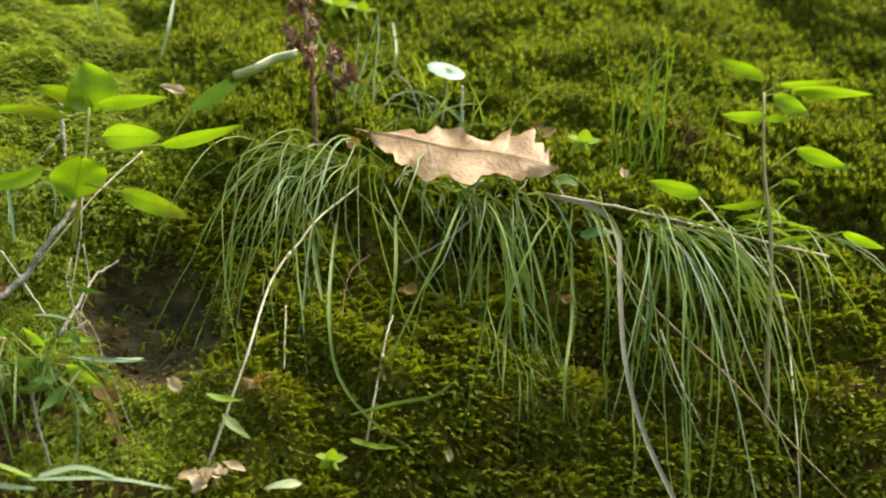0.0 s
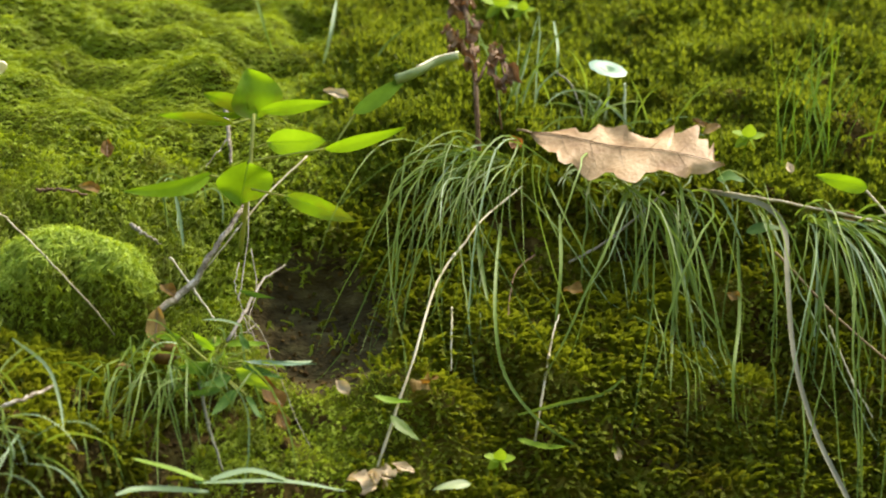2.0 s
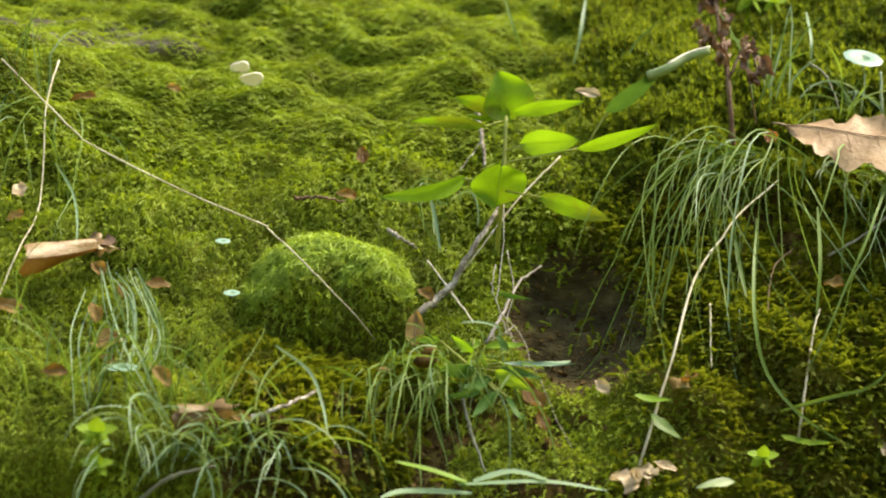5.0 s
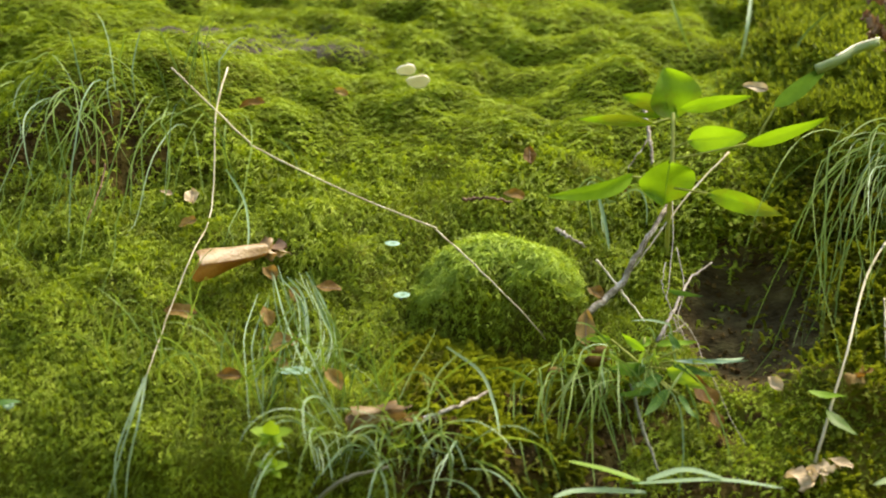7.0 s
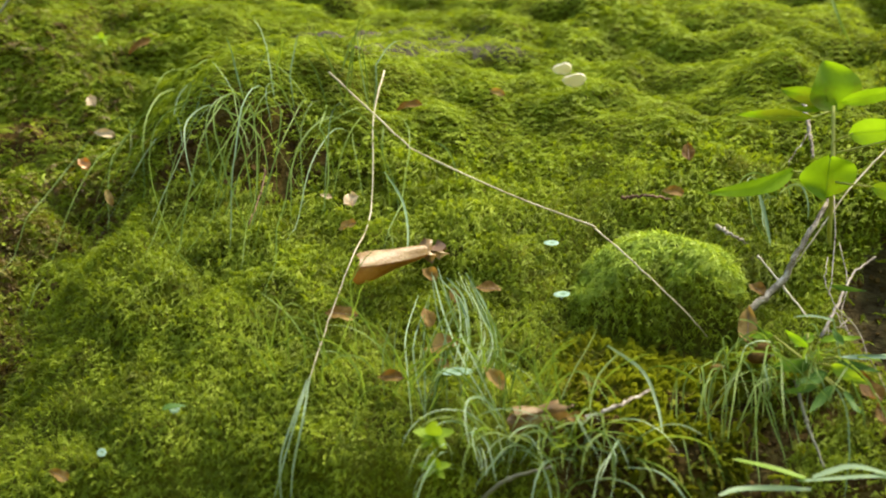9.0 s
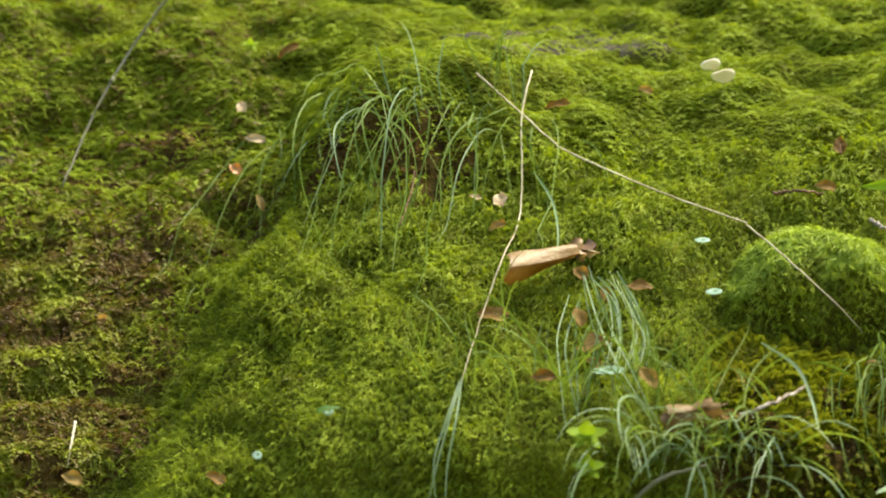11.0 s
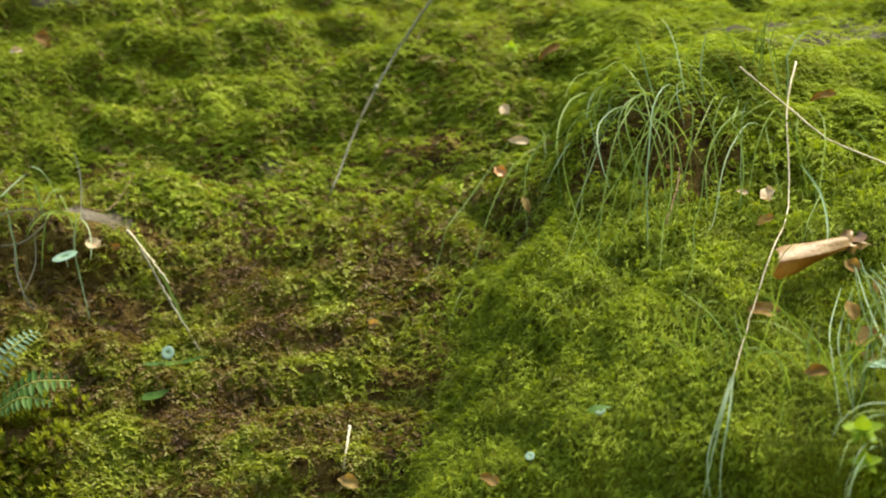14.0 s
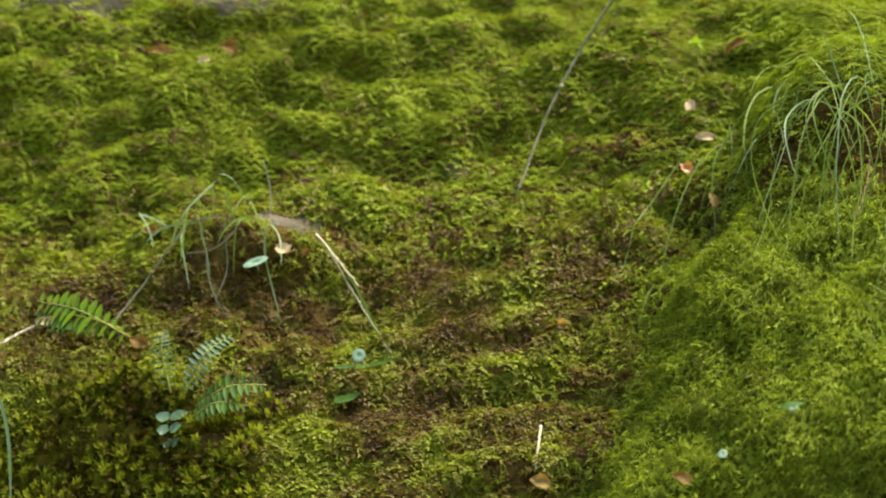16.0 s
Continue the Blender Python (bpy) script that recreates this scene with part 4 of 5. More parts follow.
for pts, width in (([(-0.5523, 0.0464, 0.0080), (-0.5399, 0.0566, 0.0180), (-0.5272, 0.0868, 0.0260)], 0.0016), ([(-0.5518, 0.0511, 0.0080), (-0.5333, 0.0495, 0.0160), (-0.5129, 0.0511, 0.0180), (-0.5184, 0.0450, 0.0140)], 0.0014), ([(-0.5389, 0.0378, 0.0100), (-0.5211, 0.0383, 0.0160), (-0.5065, 0.0457, 0.0180), (-0.5118, 0.0520, 0.0160)], 0.0014), ([(-0.5265, 0.0390, 0.0120), (-0.5241, 0.0236, 0.0160), (-0.5161, 0.0059, 0.0120), (-0.5083, -0.0047, 0.0080)], 0.0014), ([(-0.5145, 0.0440, 0.0160), (-0.5153, 0.0295, 0.0140), (-0.5220, 0.0130, 0.0090)], 0.0012), ([(-0.4917, 0.0547, 0.0120), (-0.4931, 0.0382, 0.0140), (-0.4877, 0.0175, 0.0120), (-0.4806, -0.0029, 0.0080)], 0.0015), ([(-0.4883, 0.0512, 0.0140), (-0.4936, 0.0786, 0.0220), (-0.5049, 0.1064, 0.0300)], 0.0012)):
    blade_on(loops, pts, width * 0.75, STRAW_GREY if width < 0.0015 else GRASS_PALE)

# ---- dry stalks ----
straw([(0.2304, -0.1498, 0.0080), (0.2483, -0.1014, 0.0180), (0.2680, -0.0451, 0.0240), (0.2856, -0.0175, 0.0260), (0.2982, 0.0009, 0.0260), (0.3263, 0.0346, 0.0200)], 0.0013, STRAW, "long bent pale straw leaning over the hollow")
grey = thing("straw", spot((0.4256, 0.0312, 0.0120)), "flat grey withered grass stalk hanging from the shelf", "straw")
part("stalk", ribbon(path_of([(0.4256, 0.0312, 0.0120), (0.4487, 0.0078, 0.0240), (0.4612, -0.0047, 0.0280), (0.4563, -0.0396, 0.0280), (0.4517, -0.0891, 0.0260), (0.4573, -0.1292, 0.0240), (0.4687, -0.1658, 0.0220)], 30), 0.0034, unit(TO_VIEW), 0.5, 0.8), STRAW_GREY, grey)
straw([(0.4238, 0.0307, 0.0140), (0.4705, 0.0186, 0.0200), (0.5187, 0.0104, 0.0180), (0.5879, -0.0017, 0.0120)], 0.0014, STRAW, "straight tan straw across the grass", taper=0.9)
straw([(0.5183, 0.0328, 0.0140), (0.5335, 0.0035, 0.0200), (0.5489, -0.0278, 0.0180), (0.5528, -0.0639, 0.0160), (0.5455, -0.1207, 0.0140), (0.5447, -0.1513, 0.0120)], 0.0012, STRAW, "long kinked pale straw beside the tall herb")
straw([(0.4561, -0.0164, 0.0180), (0.4838, -0.0550, 0.0200), (0.5109, -0.0907, 0.0180), (0.5415, -0.1232, 0.0140), (0.5694, -0.1536, 0.0100)], 0.0013, TAN, "straight reddish brown dry stem on the moss")
straw([(0.4810, -0.0574, 0.0160), (0.4880, -0.0889, 0.0140), (0.4969, -0.1088, 0.0080)], 0.0011, STRAW, "short pale straw under the grass")
straw([(0.3477, -0.0134, 0.0080), (0.3734, 0.0039, 0.0160), (0.4035, 0.0270, 0.0160)], 0.0014, TWIG, "brown dry stem under the oak leaf")
straw([(0.3147, -0.1291, 0.0060), (0.3206, -0.1021, 0.0120), (0.3300, -0.0679, 0.0160), (0.3354, -0.0536, 0.0160)], 0.0013, STRAW, "tan straw stub hanging from a blade")
straw([(0.2775, -0.0516, 0.0120), (0.2737, -0.0909, 0.0080)], 0.0010, STRAW, "short upright straw by the hollow")
straw([(-0.1058, 0.1102, 0.0100), (-0.0806, 0.0859, 0.0130), (-0.0610, 0.0683, 0.0120), (-0.0553, 0.0653, 0.0120), (-0.0097, 0.0331, 0.0120), (0.0387, 0.0041, 0.0120), (0.0437, 0.0027, 0.0120), (0.0555, -0.0291, 0.0120), (0.0714, -0.0490, 0.0120), (0.0864, -0.0597, 0.0130), (0.1008, -0.0630, 0.0100)], 0.0009, STRAW, "long thin straw lying across the feathery moss", n=40, taper=0.7)
straw([(-0.0752, 0.1242, 0.0120), (-0.0795, 0.0834, 0.0140), (-0.0796, 0.0197, 0.0120), (-0.0857, -0.0364, 0.0200), (-0.0948, -0.0766, 0.0140), (-0.1037, -0.1216, 0.0100)], 0.0008, STRAW, "long pale straw hanging from the knoll", n=36)
straw([(-0.2982, 0.2192, 0.0340), (-0.3248, 0.1928, 0.0200), (-0.3456, 0.1560, 0.0140), (-0.3604, 0.1028, 0.0060)], 0.0016, STRAW_GREY, "grey leaning straw on the upper slope")
straw([(-0.3191, -0.0854, 0.0100), (-0.3193, -0.1121, 0.0070)], 0.0014, STRAW, "short pale grass stub on worn moss")
straw([(0.2083, 0.0573, 0.0160), (0.1804, 0.0228, 0.0200), (0.1567, -0.0104, 0.0160), (0.1412, -0.0271, 0.0080)], 0.0009, STRAW, "thin pale straw behind the herb")
straw([(0.3593, 0.1318, 0.0180), (0.3681, 0.1206, 0.0140), (0.3715, 0.0926, 0.0060)], 0.0012, STRAW_GREY, "curled pale stalk beside the navelwort")
straw([(0.1423, -0.1027, 0.0080), (0.1446, -0.1311, 0.0140), (0.1510, -0.1590, 0.0140)], 0.0017, STRAW_GREY, "thick grey straw low on the bank")
straw([(-0.0223, -0.1804, 0.0100), (-0.0044, -0.1734, 0.0160), (0.0176, -0.1673, 0.0120)], 0.0020, STRAW_GREY, "thick grey curved straw in pale grass")
straw([(-0.6381, -0.0243, 0.0100), (-0.6318, -0.0039, 0.0100), (-0.6224, 0.0052, 0.0070)], 0.0015, BARK, "grey twig end on the low moss", "twig", "twig")
straw([(-0.4676, 0.0563, 0.0080), (-0.4496, 0.0342, 0.0100), (-0.4400, 0.0238, 0.0070)], 0.0013, STRAW, "bent dry straw beside the small hump")
straw([(-0.4927, 0.0617, 0.0080), (-0.4791, 0.0607, 0.0120), (-0.4737, 0.0749, 0.0140), (-0.4693, 0.0953, 0.0180)], 0.0007, DEAD, "thin dark wiry rootlet", "rootlet", "root")
straw([(-0.5801, -0.0028, 0.0060), (-0.5677, 0.0193, 0.0090), (-0.5528, 0.0375, 0.0120), (-0.5398, 0.0534, 0.0120)], 0.0011, STRAW_GREY, "faded straw against the small hump")
straw([(0.3308, -0.0047, 0.0070), (0.3164, -0.0237, 0.0110), (0.3111, -0.0393, 0.0110), (0.3063, -0.0593, 0.0080)], 0.0008, DEAD, "thin brown rootlet on the mossy face", "rootlet", "root")
straw([(-0.1399, 0.0531, 0.0070), (-0.1412, 0.0356, 0.0110), (-0.1446, 0.0010, 0.0090)], 0.0008, DEAD, "thin brown rootlet under the knoll", "rootlet", "root")
straw([(-0.4590, 0.0451, 0.0100), (-0.4384, 0.0127, 0.0120), (-0.4127, -0.0278, 0.0080)], 0.0011, STRAW_GREY, "faded leaning straw on the worn slope")

# ---- twigs ----
def branch(lines, radius, material, label):
    first = path_of(lines[0], 26)
    at = thing("twig", first[0], label, "twig")
    rng = np.random.default_rng(len(lines) + 3)
    part("stem", tube(first + rng.normal(0, 0.0004, first.shape), radius, 8, 0.6, 0.14, rng), material, at)
    for pts in lines[1:]:
        line = path_of(pts, 14)
        part("side_twig", tube(line + rng.normal(0, 0.0004, line.shape), radius * 0.35, 6, 0.5, 0.12, rng), material, at)


branch([[(0.1227, -0.0474, 0.0080), (0.1414, -0.0322, 0.0180), (0.1490, -0.0223, 0.0240), (0.1592, -0.0048, 0.0260), (0.1710, 0.0173, 0.0240)], [(0.1490, -0.0223, 0.0240), (0.1550, -0.0159, 0.0280), (0.1587, -0.0064, 0.0300)]], 0.0021, BARK, "grey lichened broken twig leaning on moss")
branch([[(0.1570, -0.0790, 0.0100), (0.1635, -0.0668, 0.0160), (0.1696, -0.0515, 0.0180), (0.1751, -0.0350, 0.0180), (0.1827, -0.0200, 0.0160), (0.1954, -0.0059, 0.0140)], [(0.1723, 0.0161, 0.0300), (0.1706, -0.0132, 0.0220), (0.1668, -0.0355, 0.0180), (0.1637, -0.0505, 0.0180), (0.1669, -0.0625, 0.0180), (0.1730, -0.0675, 0.0160), (0.1771, -0.0762, 0.0140), (0.1786, -0.0940, 0.0140), (0.1853, -0.1055, 0.0120), (0.1892, -0.1203, 0.0100), (0.1954, -0.1448, 0.0100)], [(0.1748, -0.0584, 0.0140), (0.1642, -0.0765, 0.0140), (0.1560, -0.0815, 0.0120)], [(0.1748, -0.0048, 0.0180), (0.1769, -0.0314, 0.0160), (0.1698, -0.0578, 0.0160), (0.1700, -0.0826, 0.0160)], [(0.1667, -0.0210, 0.0180), (0.1627, -0.0409, 0.0180), (0.1639, -0.0524, 0.0180)], [(0.1694, -0.0535, 0.0180), (0.1623, -0.0668, 0.0140), (0.1601, -0.0802, 0.0120)], [(0.1659, -0.0630, 0.0160), (0.1690, -0.0762, 0.0140), (0.1736, -0.0851, 0.0140)]], 0.0010, TWIG, "tangle of thin grey dead twigs by the hollow")
straw([(0.1310, -0.0115, 0.0120), (0.1423, -0.0331, 0.0160), (0.1513, -0.0653, 0.0140)], 0.0011, STRAW, "pale beaded straw beside the grey twig", knots=0.5)
branch([[(0.1657, 0.1033, 0.0120), (0.1673, 0.0818, 0.0140), (0.1679, 0.0641, 0.0100)], [(0.1672, 0.0800, 0.0140), (0.1531, 0.0590, 0.0100)]], 0.0014, BARK, "thin dark dead twig behind the herb")
branch([[(0.1102, 0.0082, 0.0070), (0.1170, -0.0019, 0.0120), (0.1273, 0.0005, 0.0080)]], 0.0011, TWIG, "short brown twig on the moss")
branch([[(0.0591, 0.0250, 0.0070), (0.0714, 0.0236, 0.0120), (0.0858, 0.0255, 0.0080)]], 0.0010, DEAD, "short bent dark twig on the moss")
branch([[(0.0288, -0.1417, 0.0100), (0.0482, -0.1390, 0.0160), (0.0690, -0.1188, 0.0140)], [(0.0176, -0.1470, 0.0080), (0.0288, -0.1417, 0.0100)]], 0.0013, BARK, "dark thin twig behind low grass")

# ---- navelwort: round leaves on stalks ----
def navelwort(rim, foot, radius, label, tilt=60, turn=0.0):
    """A round dished leaf on a thin stalk, the stalk under its middle."""
    c, f = spot(rim), spot(foot)
    at = thing("navelwort", f, label, "plant", "navelwort leaves")
    n = np.array([math.sin(turn) * math.cos(radians(tilt)), -math.cos(turn) * math.cos(radians(tilt)), math.sin(radians(tilt))])
    a = unit(np.cross(n, (0, 0, 1)))
    b = np.cross(n, a)
    verts, faces, m = [c - n * radius * 0.22], [], 24
    rings = (0.18, 0.36, 0.60, 0.85, 1.0)
    for q in rings:
        for k in range(m):
            w = 2 * math.pi * k / m
            wob = 1 + 0.035 * math.sin(9 * w) * q + 0.03 * math.sin(2 * w + radius * 900)
            verts.append(c + radius * q * wob * (math.cos(w) * a + math.sin(w) * b) + n * radius * (-0.22 * math.exp(-(q / 0.38) ** 2) - 0.10 * q ** 4))
    faces = [(0, 1 + k, 1 + (k + 1) % m) for k in range(m)]
    for r in range(len(rings) - 1):
        faces += [(1 + r * m + k, 1 + (r + 1) * m + k, 1 + (r + 1) * m + (k + 1) % m, 1 + r * m + (k + 1) % m) for k in range(m)]
    inner = [fc for fc in faces if max(fc) <= 2 * m]
    disc = part("leaf", (verts, [fc for fc in faces if max(fc) > 2 * m]), NAVEL, at)
    part("navel", (verts[:1 + 2 * m], inner), NAVEL_DARK, disc, "darker green sunken middle")
    part("stalk", tube(smooth_line([f, (c + f) / 2 + np.array([0.001, -0.002, 0]), c - n * radius * 0.2], 10), max(0.0005, radius * 0.060), 6, 0.8), NAVEL_STALK, at)


navelwort((0.3828, 0.1138, 0.0340), (0.3859, 0.0995, 0.0060), 0.0116, "round pale green navelwort leaf on a thin stalk", 48, 0.05)
straw([(0.3982, 0.0924, 0.0060), (0.3957, 0.1006, 0.0160), (0.3955, 0.1136, 0.0240)], 0.0016, NAVEL_STALK, "bare pale green leaf stalk", "leaf_stalk", "stalk", 0.8)
straw([(0.3819, 0.1014, 0.0060), (0.3829, 0.1070, 0.0100), (0.3834, 0.1102, 0.0140)], 0.0014, NAVEL_STALK, "short pale leaf stalk", "leaf_stalk", "stalk", 0.8)
small = "small round pale green navelwort leaf on moss"
navelwort((0.0195, -0.0130, 0.0140), (0.0198, -0.0032, 0.0000), 0.0042, small, 58)
navelwort((0.0245, -0.0459, 0.0140), (0.0245, -0.0366, 0.0000), 0.0045, small, 58, -0.1)
navelwort((-0.0302, -0.1159, 0.0200), (-0.0278, -0.1185, 0.0000), 0.0083, "flat round navelwort leaf among pale grass", 66)
navelwort((-0.1706, -0.1320, 0.0080), (-0.1722, -0.1275, 0.0000), 0.0028, small, 20)
navelwort((-0.2062, -0.1502, 0.0080), (-0.2081, -0.1442, 0.0000), 0.0024, small, 20)
navelwort((-0.4980, 0.0328, 0.0180), (-0.5009, 0.0356, 0.0000), 0.0075, "round navelwort leaf beside the small hump", 52, -0.2)
navelwort((-0.4281, -0.0336, 0.0140), (-0.4345, -0.0282, 0.0000), 0.0040, small, 10)

# ---- herbs ----
front, flat = np.array([0.0, -0.75, 0.65]), np.array([0.0, -0.30, 0.95])
herb = thing("herb", spot((0.1723, 0.0079, 0.0000)), "young bright green broad-leaved herb in the moss", "plant", "herbs")
part("stem", tube(path_of([(0.1720, 0.0064, 0.0000), (0.1707, 0.0082, 0.0200), (0.1708, 0.0158, 0.0360), (0.1724, 0.0352, 0.0460), (0.1738, 0.0569, 0.0540)], 20), 0.0015, 8, 0.7, 0.1, np.random.default_rng(1)), HERB_STEM, herb)
for i, (base, tip, width, facing, pet, heart) in enumerate((
    ((0.1764, 0.0611, 0.0500), (0.1692, 0.0748, 0.0720), 0.0309, (0.3, -0.8, -0.4), None, 0.55),
    ((0.1783, 0.0572, 0.0560), (0.2158, 0.0590, 0.0580), 0.0085, (-0.15, -0.75, -0.55), None, 0.20),
    ((0.1708, 0.0602, 0.0560), (0.1447, 0.0597, 0.0620), 0.0101, (0.25, -0.7, -0.6), None, 0.20),
    ((0.1680, 0.0581, 0.0540), (0.1508, 0.0522, 0.0600), 0.0041, (0, -0.7, -0.6), ((0.1735, 0.0630, 0.0460),), 0.10),
    ((0.1611, 0.0485, 0.0560), (0.1192, 0.0405, 0.0600), 0.0069, (0.1, -0.7, -0.65), ((0.1731, 0.0597, 0.0480),), 0.20),
    ((0.1812, 0.0324, 0.0560), (0.2093, 0.0265, 0.0600), 0.0151, (-0.05, -0.85, -0.45), ((0.1731, 0.0365, 0.0480),), 0.35),
    ((0.2096, 0.0237, 0.0580), (0.2508, 0.0294, 0.0660), 0.0085, (0.25, -0.75, -0.55), ((0.1729, 0.0261, 0.0500),), 0.20),
    ((0.1681, 0.0176, 0.0560), (0.1665, 0.0085, 0.0360), 0.0328, (0.2, -0.85, -0.35), None, 0.45),
    ((0.1488, 0.0198, 0.0480), (0.0979, -0.0303, 0.0520), 0.0110, (0.05, -0.8, -0.55), ((0.1716, 0.0206, 0.0400),), 0.20),
    ((0.1903, 0.0036, 0.0500), (0.2264, -0.0096, 0.0460), 0.0114, (-0.1, -0.85, -0.45), ((0.1720, 0.0135, 0.0420),), 0.20),
)):
    leaf_part(herb, base, tip, width, facing, HERB, pet, HERB_STEM, heart=heart, seed=i, wave=0.45)

tall = thing("herb", spot((0.5326, -0.1182, 0.0000)), "tall leafy green herb with a brown lower stem", "plant", "herbs")
part("stem", tube(path_of([(0.5326, -0.1182, 0.0000), (0.5369, -0.0752, 0.0200), (0.5426, -0.0149, 0.0400), (0.5421, 0.0247, 0.0460), (0.5515, 0.0768, 0.0520)], 26), 0.0017, 8, 0.45, 0.15, np.random.default_rng(2)), HERB_BROWN, tall)
for i, (base, tip, width, facing, pet) in enumerate((
    ((0.5582, 0.0920, 0.0540), (0.5211, 0.0862, 0.0570), 0.0085, (0.1, -0.8, -0.55), ((0.5573, 0.0891, 0.0480),)),
    ((0.5629, 0.0861, 0.0560), (0.5993, 0.0886, 0.0590), 0.0054, (-0.1, -0.7, -0.7), ((0.5572, 0.0848, 0.0500),)),
    ((0.5672, 0.0799, 0.0560), (0.6146, 0.0775, 0.0590), 0.0076, (0.05, -0.75, -0.6), ((0.5562, 0.0817, 0.0500),)),
    ((0.5530, 0.0695, 0.0560), (0.5711, 0.0560, 0.0590), 0.0107, (0.2, -0.85, -0.4), None),
    ((0.5479, 0.0574, 0.0540), (0.5199, 0.0535, 0.0570), 0.0079, (0, -0.8, -0.55), None),
    ((0.5477, 0.0561, 0.0540), (0.5607, 0.0551, 0.0570), 0.0050, (0.1, -0.8, -0.55), None),
    ((0.5234, 0.0463, 0.0500), (0.4958, 0.0281, 0.0530), 0.0025, (-0.1, -0.7, -0.7), ((0.5330, 0.0459, 0.0440),)),
    ((0.5606, 0.0362, 0.0520), (0.5940, 0.0327, 0.0550), 0.0095, (0.05, -0.75, -0.6), ((0.5448, 0.0246, 0.0460),)),
    ((0.5518, 0.0165, 0.0480), (0.5613, 0.0126, 0.0510), 0.0025, (0.2, -0.85, -0.4), ((0.5450, 0.0150, 0.0420),)),
    ((0.5406, 0.0068, 0.0460), (0.5127, 0.0037, 0.0490), 0.0050, (0, -0.8, -0.55), None),
    ((0.5397, -0.0009, 0.0460), (0.5228, -0.0032, 0.0490), 0.0032, (0.1, -0.8, -0.55), None),
    ((0.5425, 0.0016, 0.0460), (0.5500, -0.0072, 0.0490), 0.0035, (-0.1, -0.7, -0.7), None),
    ((0.5771, -0.0164, 0.0480), (0.6002, -0.0249, 0.0510), 0.0063, (0.05, -0.75, -0.6), ((0.5668, -0.0126, 0.0420),)),
    ((0.5403, -0.0228, 0.0460), (0.5654, -0.0151, 0.0490), 0.0035, (0.2, -0.85, -0.4), None),
    ((0.5506, -0.0070, 0.0460), (0.5667, -0.0113, 0.0490), 0.0025, (0, -0.8, -0.55), None),
    ((0.5157, 0.0269, 0.0220), (0.4854, 0.0319, 0.0250), 0.0098, (0.1, -0.8, -0.55), None),
    ((0.5375, -0.0479, 0.0360), (0.5530, -0.0502, 0.0390), 0.0022, (-0.1, -0.7, -0.7), None),
)):
    leaf_part(tall, base, tip, width, facing, HERB, pet, HERB_STEM, seed=20 + i, wave=0.6)

seedling = thing("seedling", spot((0.1481, -0.0846, 0.0000)), "low cluster of small green leaves beside twigs", "plant")
part("stem", tube(path_of([(0.1485, -0.0966, 0.0000), (0.1483, -0.0928, 0.0140), (0.1487, -0.0846, 0.0220)], 8), 0.0012, 6, 0.7), HERB_STEM, seedling)
for i, (base, tip, width, mat) in enumerate((
    ((0.1545, -0.0896, 0.0200), (0.1749, -0.0905, 0.0220), 0.0045, HERB),
    ((0.1481, -0.1046, 0.0220), (0.1293, -0.1038, 0.0250), 0.0084, FERN),
    ((0.1560, -0.1115, 0.0240), (0.1397, -0.1170, 0.0280), 0.0077, FERN),
    ((0.1576, -0.1088, 0.0260), (0.1749, -0.1210, 0.0220), 0.0066, CLOVER),
    ((0.1615, -0.1025, 0.0200), (0.1820, -0.1126, 0.0250), 0.0042, FERN),
    ((0.1619, -0.1015, 0.0220), (0.1997, -0.1019, 0.0280), 0.0029, FERN_PALE),
    ((0.1486, -0.0949, 0.0240), (0.1375, -0.0793, 0.0220), 0.0045, HERB),
    ((0.1573, -0.1208, 0.0260), (0.1444, -0.1363, 0.0250), 0.0051, FERN),
    ((0.1640, -0.0464, 0.0200), (0.1857, -0.0383, 0.0280), 0.0032, FERN),
    ((0.1320, -0.0829, 0.0220), (0.1199, -0.0788, 0.0220), 0.0045, HERB),
    ((0.1628, -0.1238, 0.0240), (0.1702, -0.1375, 0.0250), 0.0045, FERN),
    ((0.1508, -0.1182, 0.0260), (0.1322, -0.1207, 0.0280), 0.0039, FERN),
    ((0.1521, -0.0845, 0.0200), (0.1415, -0.0918, 0.0220), 0.0058, HERB),
    ((0.1651, -0.0956, 0.0220), (0.1597, -0.0872, 0.0250), 0.0039, FERN),
)):
    leaf_part(seedling, base, tip, width, (0.5 * math.sin(2.1 * i), -0.8, 0.6 * math.sin(3.7 * i + 1)), mat, ((0.1483, -0.0950, 0.0120),) if i != 8 else None, HERB_STEM, seed=60 + i, wave=0.9)

# broad low blades near the camera
low = thing("broad_grass", spot((0.1385, -0.1684, 0.0060)), "broad green grass leaves low on the bank", "grass")
for pts, width, mat in (
    ([(0.1395, -0.1740, 0.0300), (0.1228, -0.1708, 0.0320), (0.1039, -0.1676, 0.0340)], 0.0048, HERB), ([(0.1429, -0.1735, 0.0300), (0.1616, -0.1696, 0.0340), (0.1786, -0.1792, 0.0360)], 0.0052, GRASS_PALE),
    ([(0.1354, -0.1750, 0.0300), (0.1765, -0.1794, 0.0360), (0.2074, -0.1841, 0.0380)], 0.0036, GRASS_PALE), ([(0.1422, -0.1786, 0.0300), (0.1212, -0.1798, 0.0340), (0.1055, -0.1835, 0.0360), (0.0959, -0.1886, 0.0380)], 0.0052, GRASS_PALE),
):
    blade_on(low, pts, width, mat, facing=(0, -0.6, 0.8))

